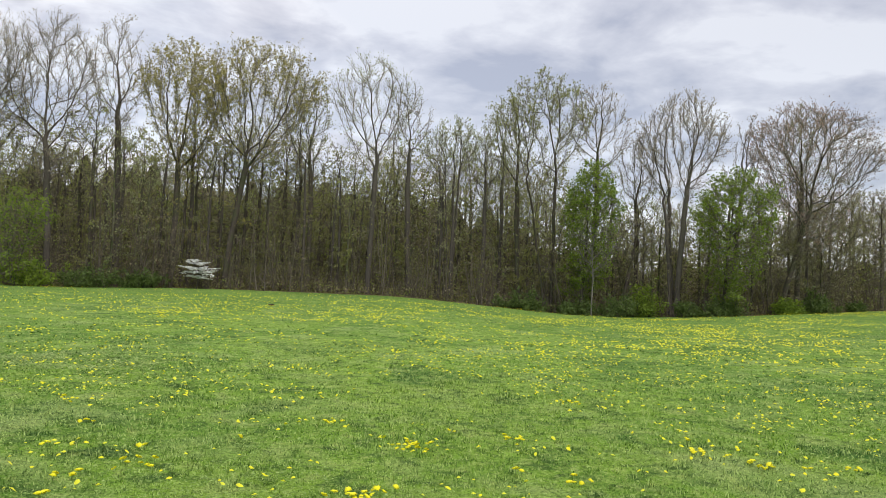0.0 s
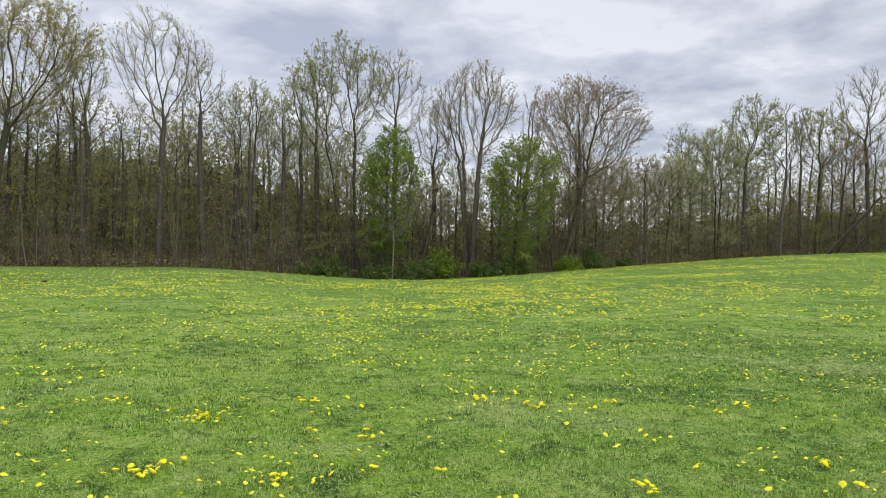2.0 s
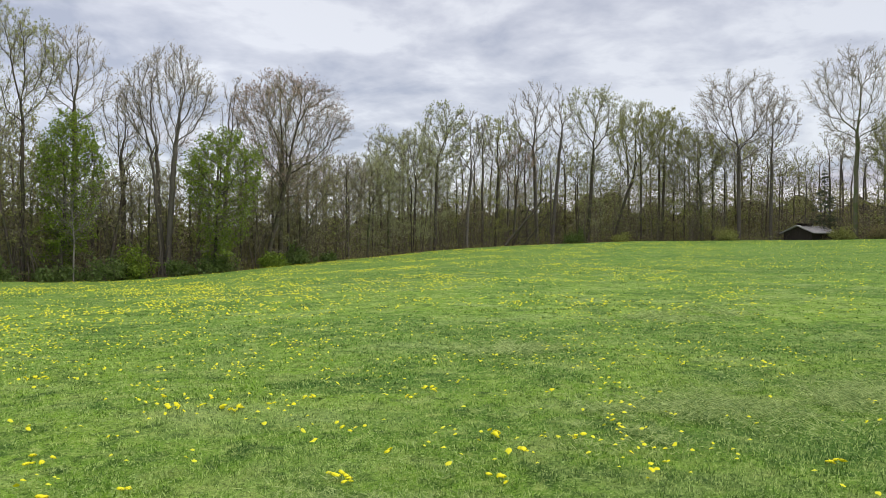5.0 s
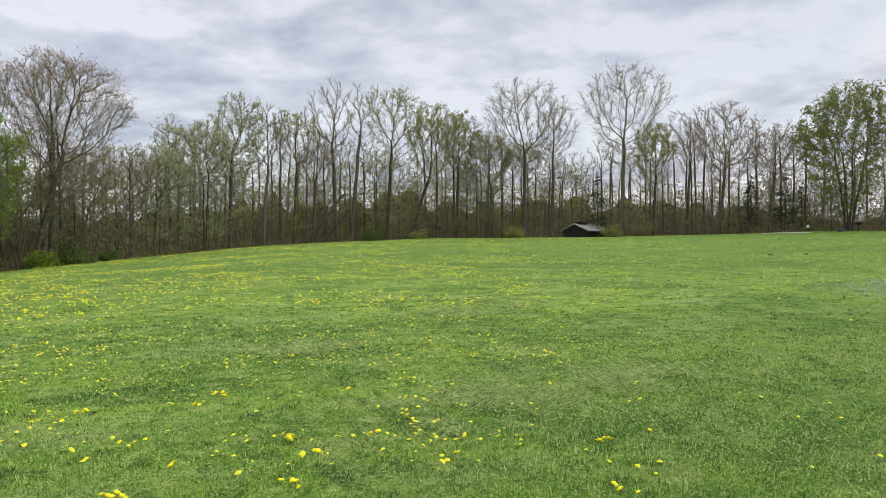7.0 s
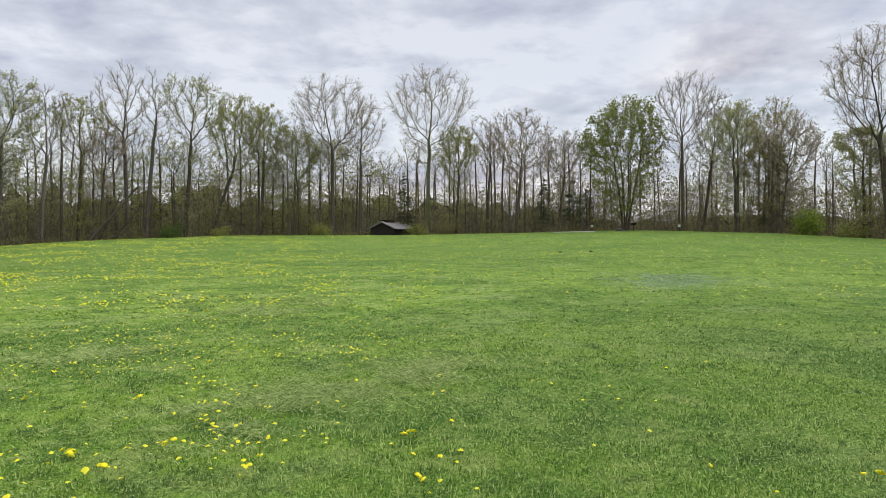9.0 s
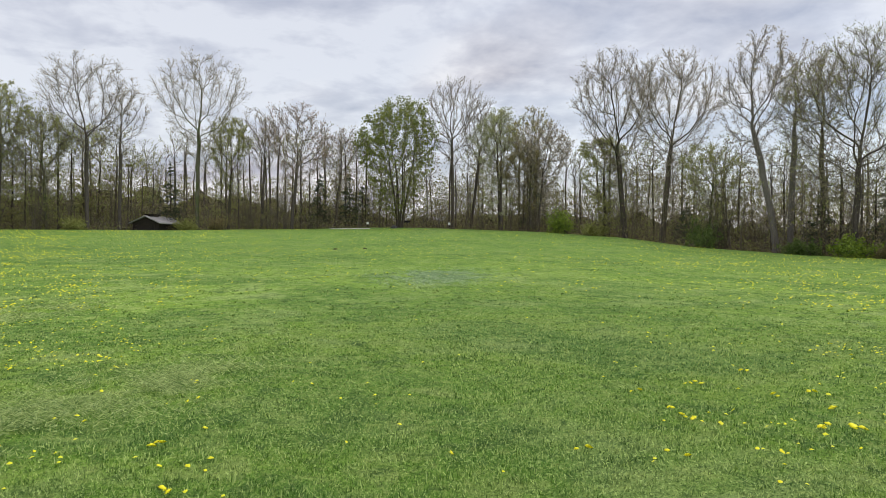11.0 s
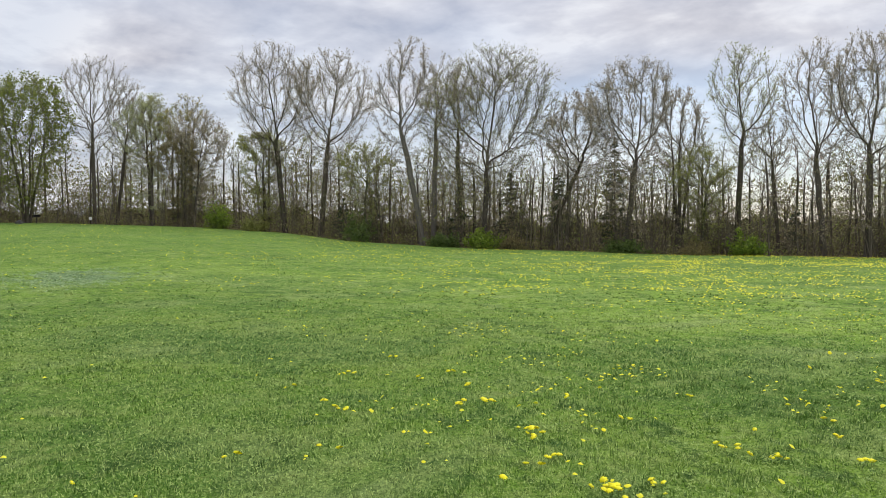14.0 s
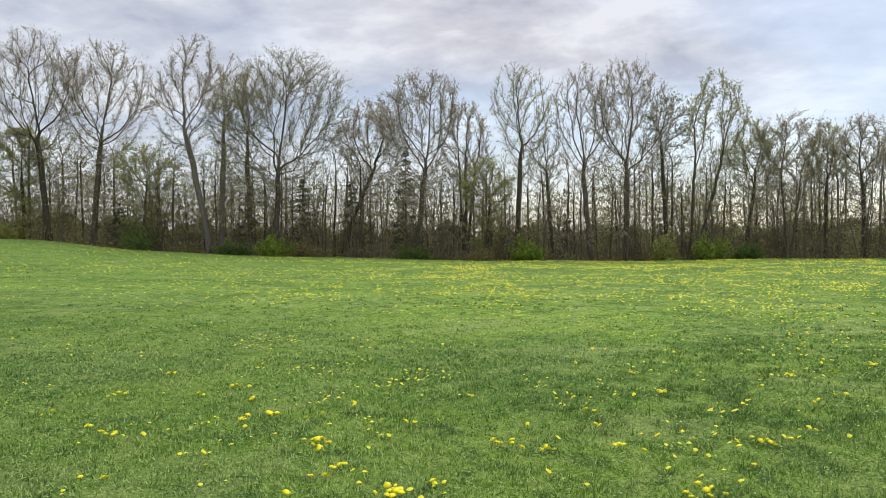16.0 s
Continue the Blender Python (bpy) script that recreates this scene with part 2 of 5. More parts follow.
# painted stems and fronds, with the wood's interior shade put into the colour
shaded_depth_material, t, b = material("depth_of_the_wood", 0.95, 0.05)
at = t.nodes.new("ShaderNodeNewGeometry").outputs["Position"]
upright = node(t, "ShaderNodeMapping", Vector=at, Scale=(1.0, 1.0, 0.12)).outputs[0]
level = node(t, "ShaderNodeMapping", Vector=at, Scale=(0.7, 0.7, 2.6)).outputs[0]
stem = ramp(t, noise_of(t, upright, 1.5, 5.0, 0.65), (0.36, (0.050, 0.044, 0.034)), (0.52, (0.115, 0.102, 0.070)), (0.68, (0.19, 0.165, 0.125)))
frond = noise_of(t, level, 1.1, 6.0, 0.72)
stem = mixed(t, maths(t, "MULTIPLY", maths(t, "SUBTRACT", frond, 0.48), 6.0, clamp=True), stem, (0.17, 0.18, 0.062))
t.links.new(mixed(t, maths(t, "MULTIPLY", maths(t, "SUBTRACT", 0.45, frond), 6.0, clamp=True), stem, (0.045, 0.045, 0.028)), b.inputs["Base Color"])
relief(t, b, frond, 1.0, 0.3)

bark = {
    "grey": bark_material("grey_bark", (0.068, 0.059, 0.050), (0.159, 0.139, 0.115)),
    "dark": bark_material("dark_bark", (0.055, 0.046, 0.038), (0.137, 0.114, 0.091), 0.25),
    "pale": bark_material("pale_bark", (0.13, 0.118, 0.10), (0.27, 0.248, 0.22)),
    "twig": bark_material("brown_twig_bark", (0.155, 0.135, 0.10), (0.33, 0.29, 0.22)),
    "brushwood": bark_material("brushwood_bark", (0.114, 0.098, 0.072), (0.264, 0.228, 0.168)),
    "moss": bark_material("mossy_bark", (0.081, 0.075, 0.052), (0.184, 0.172, 0.115), 0.6),
}
leaf = {
    "gold": leaf_material("golden_catkins_and_leaves", (0.48, 0.42, 0.12), (0.28, 0.255, 0.08)),
    "olive": leaf_material("olive_young_leaves", (0.43, 0.445, 0.14), (0.26, 0.275, 0.085)),
    "pale": leaf_material("pale_green_buds", (0.52, 0.55, 0.27), (0.31, 0.335, 0.15)),
    "fresh": leaf_material("fresh_green_leaves", (0.34, 0.44, 0.06), (0.12, 0.20, 0.033)),
    "deep": leaf_material("deep_green_leaves", (0.20, 0.27, 0.075), (0.09, 0.14, 0.04)),
    "maple": leaf_material("maple_green_leaves", (0.30, 0.34, 0.07), (0.14, 0.175, 0.04)),
    "bud": leaf_material("grey_tan_buds", (0.55, 0.48, 0.34), (0.33, 0.285, 0.205), 0.45),
    "rust": leaf_material("rusty_pink_buds", (0.53, 0.37, 0.26), (0.32, 0.22, 0.16), 0.45),
    "brown": leaf_material("brown_olive_leaves", (0.37, 0.32, 0.14), (0.23, 0.19, 0.09), 0.45),
    "drab": leaf_material("drab_olive_leaves", (0.42, 0.40, 0.195), (0.26, 0.245, 0.12), 0.45),
    "brush": brush_material("green_and_olive_brush_leaves", (0.145, 0.148, 0.05), (0.26, 0.262, 0.082), (0.36, 0.362, 0.12), (0.31, 0.40, 0.08)),
    "thicket": brush_material("brown_and_tan_brush_leaves", (0.15, 0.125, 0.08), (0.29, 0.235, 0.13), (0.37, 0.34, 0.17), (0.42, 0.36, 0.23)),
    "white": leaf_material("white_blossom", (0.93, 0.93, 0.90), (0.86, 0.87, 0.82), 0.25),
    "needle": leaf_material("dark_needles", (0.10, 0.125, 0.06), (0.05, 0.07, 0.04), 0.1),
    "clover": leaf_material("clover_and_weed_leaves", (0.43, 0.56, 0.17), (0.20, 0.33, 0.07), 0.3),
}

# ---- the lie of the land, in turns from north and metres from the middle of the meadow ----
MIDDLE = Vector((0.9, 0.1, 1.57))
EDGE_AZ = (-180, -157, -150, -140, -132, -124, -116, -109, -102, -97, -91, -84, -76, -68, -60, -50, -42, -34, -28, -24, -18, -12, -6, 0, 7, 16, 24, 32, 60, 180)
EDGE_EL = (-1.3, -1.33, -1.40, -1.58, -1.55, -1.40, -1.10, -0.88, -0.35, 0.32, 0.70, 0.95, 0.93, 0.73, 0.62, 0.56, 0.30, -0.2, -0.9, -1.25, -1.9, -2.35, -2.45, -2.1, -1.67, -1.7, -1.73, -1.9, -1.9, -1.3)
EDGE_R = (66, 66, 66, 65, 64, 64, 66, 68, 72, 79, 88, 94, 96, 97, 97, 95, 92, 84, 72, 65, 61, 60, 59, 58, 58, 59, 60, 60, 60, 66)


def turn_of(x, y):
    return np.degrees(np.arctan2(-(x - MIDDLE.x), y - MIDDLE.y)), np.hypot(x - MIDDLE.x, y - MIDDLE.y)


def edge_of(az):
    """The wood's edge in that direction, softened between the directions given."""
    some = [np.interp(az + d, EDGE_AZ, EDGE_R) for d in (-3, 0, 3)]
    els = [np.interp(az + d, EDGE_AZ, EDGE_EL) for d in (-1.5, 0, 1.5)]
    return sum(some) / 3, sum(els) / 3


def ground_z(x, y):
    az, r = turn_of(np.asarray(x, float), np.asarray(y, float))
    far, el = edge_of(az)
    rise = MIDDLE.z + far * np.tan(np.radians(el))
    u = np.clip((r - 7) / (far - 7), 0, 1)
    z = rise * u**1.4
    z = z - np.clip(r - far - 3, 0, None) * 0.034
    return z + 0.05 * np.sin(x * 0.31 + 1.0) * np.sin(y * 0.27) * np.clip((r - 8) / 12, 0, 1)


def spot(az, r):
    a = np.radians(az)
    return MIDDLE.x - r * np.sin(a), MIDDLE.y + r * np.cos(a)


def value_noise(x, y, scale, seed=0):
    """Smooth noise from 0 to 1 over the plan."""
    x, y = np.asarray(x) * scale, np.asarray(y) * scale
    i, j = np.floor(x).astype(int), np.floor(y).astype(int)
    u, v = x - i, y - j
    u, v = u * u * (3 - 2 * u), v * v * (3 - 2 * v)

    def corner(a, b):
        s = np.sin(a * 127.1 + b * 311.7 + seed * 74.7) * 43758.5453
        return s - np.floor(s)

    return (corner(i, j) * (1 - u) + corner(i + 1, j) * u) * (1 - v) + (corner(i, j + 1) * (1 - u) + corner(i + 1, j + 1) * u) * v


def mesh_of(name, verts, tris, mat, smooth=False):
    me = bpy.data.meshes.new(name)
    verts, tris = np.asarray(verts, np.float32), np.asarray(tris, np.int32)
    me.vertices.add(len(verts))
    me.vertices.foreach_set("co", verts.ravel())
    me.loops.add(3 * len(tris))
    me.loops.foreach_set("vertex_index", tris.ravel())
    me.polygons.add(len(tris))
    me.polygons.foreach_set("loop_start", np.arange(0, 3 * len(tris), 3, dtype=np.int32))
    if smooth:
        me.polygons.foreach_set("use_smooth", np.ones(len(tris), bool))
    me.update(calc_edges=True)
    me.materials.append(mat)
    return me


def child(name, me, parent, label=""):
    ob = new(name, me)
    ob.parent = parent
    return tagged(ob, label)


def part(name, bm, mat, parent, label=""):
    me = bpy.data.meshes.new(name)
    bm.to_mesh(me)
    bm.free()
    me.materials.append(mat)
    return child(name, me, parent, label)


def stuff(name, me, label, category):
    return tagged(new(name, me), label, category, kind="stuff")


# ---- the ground: one sheet out to the horizon ----
rings = np.r_[0.4, np.geomspace(1.5, 120, 95), np.geomspace(140, 3500, 22)]
spokes = np.radians(np.arange(0, 360, 1.8))
rr, aa = np.meshgrid(rings, spokes, indexing="ij")
gx, gy = MIDDLE.x - rr * np.sin(aa), MIDDLE.y + rr * np.cos(aa)
gz = ground_z(gx, gy)
n_a = len(spokes)
quad = [(i * n_a + j, i * n_a + (j + 1) % n_a, (i + 1) * n_a + (j + 1) % n_a, (i + 1) * n_a + j) for i in range(len(rings) - 1) for j in range(n_a)]
quad = np.array(quad)
tris = np.r_[quad[:, [0, 1, 2]], quad[:, [0, 2, 3]]]
hub = len(gx.ravel())
tris = np.r_[tris, [(hub, (j + 1) % n_a, j) for j in range(n_a)]]
verts = np.c_[gx.ravel(), gy.ravel(), gz.ravel()]
verts = np.r_[verts, [(MIDDLE.x, MIDDLE.y, 0.0)]]
me = mesh_of("ground", verts, tris, ground_material, True)
az, r = turn_of(verts[:, 0], verts[:, 1])
far, _ = edge_of(az)
me.attributes.new("litter", "FLOAT", "POINT").data.foreach_set("value", np.clip((r - far + 2.0) / 4.0, 0, 1).astype(np.float32))
tagged(new("ground", me), "green mown meadow grass rising to the wood's edge", "meadow", kind="structure")

# ---- how trees grow ----


def unit(v):
    return v / np.maximum(np.linalg.norm(v, axis=-1, keepdims=True), 1e-9)


def tubes(lines, r0, r1, sides):
    """Tapered tubes round rows of polylines: vertices and triangles."""
    n, k, _ = lines.shape
    tan = unit(np.gradient(lines, axis=1))
    side = unit(np.cross(tan, np.array([0.31, 0.87, 0.38])))
    up = np.cross(tan, side)
    f = np.linspace(0, 1, k)[None, :, None]
    rad = np.asarray(r0)[:, None, None] * (1 - f) + np.asarray(r1)[:, None, None] * f
    ang = np.arange(sides) * 2 * np.pi / sides
    ring = lines[:, :, None] + rad[..., None] * (side[:, :, None] * np.cos(ang)[:, None] + up[:, :, None] * np.sin(ang)[:, None])
    idx = np.arange(n * k * sides).reshape(n, k, sides)
    a, b = idx[:, :-1], idx[:, 1:]
    c, d = np.roll(a, -1, 2), np.roll(b, -1, 2)
    tri = np.concatenate([np.stack([a, c, d], -1).reshape(-1, 3), np.stack([a, d, b], -1).reshape(-1, 3)])
    return ring.reshape(-1, 3), tri


def merge(pieces):
    vs, ts, base = [], [], 0
    for v, t_ in pieces:
        vs.append(v)
        ts.append(t_ + base)
        base += len(v)
    return np.concatenate(vs), np.concatenate(ts)


def spread_lines(rng, start, way, length, k, wander, lift):
    pts, d = [start], way
    for _ in range(k):
        d = unit(d + wander * rng.normal(size=d.shape) + np.array([0, 0, lift]))
        pts.append(pts[-1] + d * (length / k)[:, None])
    return np.stack(pts, 1)


def offshoots(rng, lines, each, low, sway, out, lift):
    """Starts and ways of new shoots along polylines."""
    n, k, _ = lines.shape
    u = low + (1 - low) * (np.arange(each)[None] + rng.random((n, each))) / each
    s = np.clip(u * (k - 1), 0, k - 1.001)
    i, f = s.astype(int), (s - s.astype(int))[..., None]
    row = np.arange(n)[:, None]
    start = lines[row, i] * (1 - f) + lines[row, i + 1] * f
    tan = unit(lines[row, i + 1] - lines[row, i])
    way = unit(tan * out + sway * rng.normal(size=tan.shape) + np.array([0, 0, lift]))
    return start.reshape(-1, 3), way.reshape(-1, 3), u.ravel()


def slivers(rng, start, way, length, width):
    """Thin twigs, one three-cornered sliver each."""
    side = unit(np.cross(way, rng.normal(size=way.shape))) * (width / 2)[:, None]
    v = np.stack([start - side, start + side, start + way * length[:, None]], 1).reshape(-1, 3)
    return v, np.arange(len(v)).reshape(-1, 3)


def leaflets(rng, at_, size):
    """Small leaves or leaf clusters, one triangle each."""
    n = len(at_)
    a = unit(rng.normal(size=(n, 3)))
    b = unit(np.cross(a, rng.normal(size=(n, 3))))
    s = (size * rng.uniform(0.6, 1.35, n))[:, None]
    v = np.stack([at_ - a * s * 0.6 - b * s * 0.45, at_ + a * s * 0.75, at_ - a * s * 0.35 + b * s * 0.6], 1).reshape(-1, 3)
    return v, np.arange(3 * n).reshape(-1, 3)


def limbwork(nodes, parent, rad):
    """Tapered round pieces from node to node, thicker ones with more sides."""
    own = np.flatnonzero(parent >= 0)
    bits = []
    for lo, hi, sides in ((0.0, 0.045, 3), (0.045, 0.11, 5), (0.11, 9.0, 8)):
        k = own[(rad[own] >= lo) & (rad[own] < hi)]
        if not len(k):
            continue
        a, b = nodes[parent[k]], nodes[k]
        over = unit(b - a) * rad[k, None] * 0.35
        bits.append(tubes(np.stack([a - over, b + over], 1), np.minimum(rad[parent[k]], rad[k] * 1.22), rad[k], sides))
    return merge(bits)


def grow(rng, nodes, parent, aims, step, rise, crook, rounds=90):
    """Branches that reach out, step by step, to points spread through the crown; new shoots fork off where points lie aside."""
    nodes, parent = list(nodes), list(parent)
    n0 = len(nodes)
    kids = np.bincount([q for q in parent if q >= 0], minlength=n0).tolist()
    heading = [np.zeros(3)] * n0
    for i in range(n0):
        if parent[i] >= 0:
            heading[i] = (nodes[i] - nodes[parent[i]]) / max(1e-6, np.linalg.norm(nodes[i] - nodes[parent[i]]))
    all_ = np.array(nodes)
    # the lowest nodes of a trunk bear nothing: points join a node below them
    gap = aims[:, None] - all_[None]
    cost = np.linalg.norm(gap, axis=2) + 0.9 * np.clip(np.linalg.norm(gap[..., :2], axis=2) * rise - gap[..., 2], 0, None)
    near = cost.argmin(1)
    dist = np.linalg.norm(aims - all_[near], axis=1)
    left = np.arange(len(aims))
    for _ in range(rounds):
        if not len(left):
            break
        who, back = np.unique(near[left], return_inverse=True)
        pull = np.zeros((len(who), 3))
        np.add.at(pull, back, unit(aims[left] - all_[near[left]]))
        mean = unit(pull)
        head = np.array([heading[i] for i in who])
        way = unit(mean + head * 0.55 + rng.normal(size=mean.shape) * crook + np.array([0, 0, 0.28 * rise]))
        fresh = all_[who] + way * step
        ok = np.array([kids[i] < 3 for i in who])
        base = len(nodes)
        for i, q, d in zip(who[ok], fresh[ok], way[ok]):
            nodes.append(q)
            parent.append(int(i))
            heading.append(d)
            kids[i] += 1
            kids.append(0)
        if not ok.any():
            break
        some = fresh[ok]
        all_ = np.concatenate([all_, some])
        d = np.linalg.norm(aims[left][:, None] - some[None], axis=2)
        j = d.argmin(1)
        closer = d[np.arange(len(left)), j] < dist[left]
        near[left[closer]] = base + j[closer]
        dist[left] = np.minimum(dist[left], d[np.arange(len(left)), j])
        left = left[dist[left] > step * 1.7]
    return all_, np.array(parent), n0


def tree_meshes(seed, height, crown, low=0.4, split=0.7, vase=0.5, lean=(0, 0), stems=1, limbs=13, leaves=1.0, leaf_size=0.09, mat=("grey", "bud"), girth=1.0, detail=1.0, lower=0.0):
    """Trunk, branches and foliage of a broadleaf tree. low: where the crown begins; split: how high the trunk runs; vase: how
    steeply limbs rise; lower: leafy sprays down the trunk."""
    rng = np.random.default_rng(seed)
    lean = np.array([lean[0], lean[1], 0.0])
    radius = height * 0.0100 * girth
    top_z = height * 0.965
    cz, rz = (top_z + height * low) / 2, (top_z - height * low) / 2
    heart = lean + np.array([0, 0, cz])
    lobes = unit(rng.normal(size=(9, 3)) * np.array([1, 1, 0.8]))
    lobe_h = rng.uniform(-0.30, 0.26, 9)
    wide = crown * 1.03

    def crown_points(n):
        """Points within the crown's lumpy outline, more of them towards the outside."""
        d = unit(rng.normal(size=(n, 3)))
        swell = 1 + (np.exp(3.5 * (d @ lobes.T - 1)) * lobe_h).sum(1)
        rad = (0.2 + 0.8 * rng.random(n)) ** 0.42 * swell
        q = d * rad[:, None]
        narrow = 1 - (0.35 + 0.35 * vase) * np.clip(0.15 - q[:, 2], 0, 1)
        narrow = narrow * (1 + 0.22 * np.sin(np.pi * np.clip(q[:, 2], 0, 1)))
        return heart + q * np.stack([wide * narrow, wide * narrow, np.full(n, rz)], 1)

    step = np.clip(height * 0.026, 0.32, 0.5) / (0.6 + 0.4 * detail)
    nodes, parent = [], []
    for s in range(stems):
        a = 2 * np.pi * (s + rng.random() * 0.5) / stems
        out = np.array([np.cos(a), np.sin(a), 0]) * (stems > 1)
        end = out * crown * 0.36 + lean * 0.8 + np.array([0, 0, height * (0.35 * low + 0.65 * split) * rng.uniform(0.92, 1.05)])
        k = max(6, int(end[2] / (step * 1.3)))
        f = np.linspace(0, 1, k)[:, None]
        bend = np.cumsum(rng.normal(size=(k, 3)), 0) * np.array([1, 1, 0]) * height * 0.012 / k**0.5
        line = out * radius * 1.5 * (1 - f) + end * f**1.2 * np.array([1, 1, 0]) + end * f * np.array([0, 0, 1]) + bend * f
        line[0, 2] = -0.3
        for i in range(k):
            parent.append(len(nodes) - 1 if i else -1)
            nodes.append(line[i])
    volume = 4.19 * wide * wide * rz
    # leaders and limbs first, finer branches between them after
    aims = crown_points(int(np.clip(420 + 4.2 * volume, 700, 3000) * detail**1.7 * (limbs / 13) ** 0.4))
    spine = np.array(nodes)
    bare = np.flatnonzero((spine[:, 2] < height * low * 0.72))
    keep = spine.copy()
    keep[bare] -= np.array([0, 0, 60.0])
    nodes, parent, n0 = grow(rng, keep, parent, aims, step, 0.35 + 0.75 * vase, 0.2)
    nodes[: len(spine)] = spine
    n = len(nodes)
    # knots ease into smooth bows
    for _ in range(2):
        total, tally = np.zeros_like(nodes), np.zeros(n)
        np.add.at(total, parent[n0:], nodes[n0:])
        np.add.at(tally, parent[n0:], 1)
        inner = np.flatnonzero((tally > 0) & (np.arange(n) >= n0))
        nodes[inner] = 0.5 * nodes[inner] + 0.25 * nodes[parent[inner]] + 0.25 * total[inner] / tally[inner, None]
    # the crown fills its height and width, evenly about its axis
    body = np.arange(n) >= n0
    nodes[:, 2] *= (height - 0.30) / nodes[:, 2].max()
    rise_ = np.clip(nodes[:, 2] / height, 0, 1)[:, None] ** 1.3
    axis = lean * np.array([1, 1, 0]) * rise_
    upper = nodes[:, 2] > height * (low + 0.2)
    off = nodes[body & upper] - axis[body & upper]
    nodes[:, :2] -= off[:, :2].mean(0) * 0.8 * rise_
    off = np.hypot(*(nodes - axis)[body, :2].T)
    fit_ = np.clip((crown - 0.25) / max(0.5, np.percentile(off, 96)), 0.75, 1.4)
    nodes[:, :2] += ((nodes - axis) * (fit_ - 1) * np.clip(rise_ * 1.6, 0, 1) * body[:, None])[:, :2]
    # thickness from the number of shoots that each piece carries
    carried = np.zeros(n)
    has = np.zeros(n, bool)
    has[parent[parent >= 0]] = True
    carried[~has] = 1
    for i in range(n - 1, -1, -1):
        if parent[i] >= 0:
            carried[parent[i]] += carried[i]
    thin = 0.0165
    power = np.log(max(radius * (1 if stems == 1 else 0.58), thin * 2) / thin) / np.log(max(8.0, carried[0]))
    rad = thin * carried ** (power * (0.72 + 0.28 * np.log(carried) / np.log(max(8.0, carried[0]))))
    rad[~has] = thin * 0.6
    swell = np.exp(-np.clip(nodes[:, 2], 0, None) / (height * 0.035)) * (np.arange(n) < n0)
    trunk = [limbwork(nodes, parent, rad * (1 + 0.45 * swell))]
    # shoots and twigs on the thinner pieces
    slim = np.flatnonzero((rad < 0.045) & (parent >= 0))
    each = 5 if detail > 0.65 else 2
    slim = np.repeat(slim, each)
    f = rng.random((len(slim), 1))
    s3 = nodes[parent[slim]] * (1 - f) + nodes[slim] * f
    along = unit(nodes[slim] - nodes[parent[slim]])
    w3 = unit(along * 0.75 + rng.normal(size=s3.shape) * 0.48 + unit(s3 - heart) * 0.35 + np.array([0, 0, 0.12 + 0.25 * vase]))
    l3 = (0.35 + 0.10 * crown) * rng.uniform(0.5, 1.45, len(s3))
    l3 = np.minimum(l3, np.maximum(0.15, (height - s3[:, 2]) / np.maximum(0.2, w3[:, 2])))
    coarse = 1 / detail**0.5
    twigs = [slivers(rng, s3, w3, l3, np.full(len(s3), 0.030 * coarse))]
    m4 = 2
    u = rng.uniform(0.25, 0.95, (len(s3), m4, 1))
    s4 = (s3[:, None] + w3[:, None] * l3[:, None, None] * u).reshape(-1, 3)
    w4 = unit(np.repeat(w3, m4, 0) * 0.8 + rng.normal(size=s4.shape) * 0.42 + np.array([0, 0, 0.15]))
    l4 = np.repeat(l3, m4) * rng.uniform(0.35, 0.75, len(s4))
    fine = rng.random(len(s4)) < 0.75
    twigs.append(slivers(rng, s4[fine], w4[fine], l4[fine], np.full(fine.sum(), 0.021 * coarse)))
    ends = np.concatenate([s4 + w4 * (l4 * rng.uniform(0.3, 1.05, len(s4)))[:, None], s3 + w3 * (l3 * rng.uniform(0.6, 1.02, len(s3)))[:, None]])
    if lower:
        # leafy sprays lower on the trunk
        n = int(34 * lower)
        h = rng.uniform(0.10, low + 0.15, n) * height
        g = np.clip(h / (height * split), 0, 1)[:, None]
        st = lean * 0.85 * g + np.c_[np.zeros(n), np.zeros(n), h]
        d = unit(np.c_[rng.normal(size=(n, 2)), rng.uniform(0.0, 0.4, n)])
        lo = spread_lines(rng, st, d, crown * rng.uniform(0.35, 0.95, n), 3, 0.2, 0.0)
        twigs.append(tubes(lo, np.full(n, 0.024), np.full(n, 0.008), 3))
        sl, wl, _ = offshoots(rng, lo, 12, 0.2, 0.7, 0.6, 0.02)
        ll = crown * rng.uniform(0.1, 0.3, len(sl))
        twigs.append(slivers(rng, sl, wl, ll, np.full(len(sl), 0.026)))
        some = [sl + wl * (ll * q)[:, None] for q in (0.3, 0.6, 0.9)]
        ends = np.concatenate([ends] + some[: 1 + round(min(2, leaves))])
    leaf_size *= 0.74
    n = int(min(len(ends) * leaves * LEAFINESS, 15000))
    # young leaves sit mostly towards the outside of the crown
    depth = np.clip(np.linalg.norm((ends - heart) / np.array([crown, crown, rz]), axis=1), 0.25, 1.2) ** 1.6
    pick = rng.choice(len(ends), n, p=depth / depth.sum())
    pts = ends[pick] + rng.normal(size=(n, 3)) * leaf_size * 0.7
    made = [mesh_of("trunk", *merge(trunk), bark[mat[0]], True), mesh_of("branchwork", *merge(twigs), bark["pale" if mat[0] == "pale" else "twig"], True)]
    made.append(mesh_of("foliage", *leaflets(rng, pts, leaf_size), leaf[mat[1]]))
    return made


LEAFINESS = 1.55


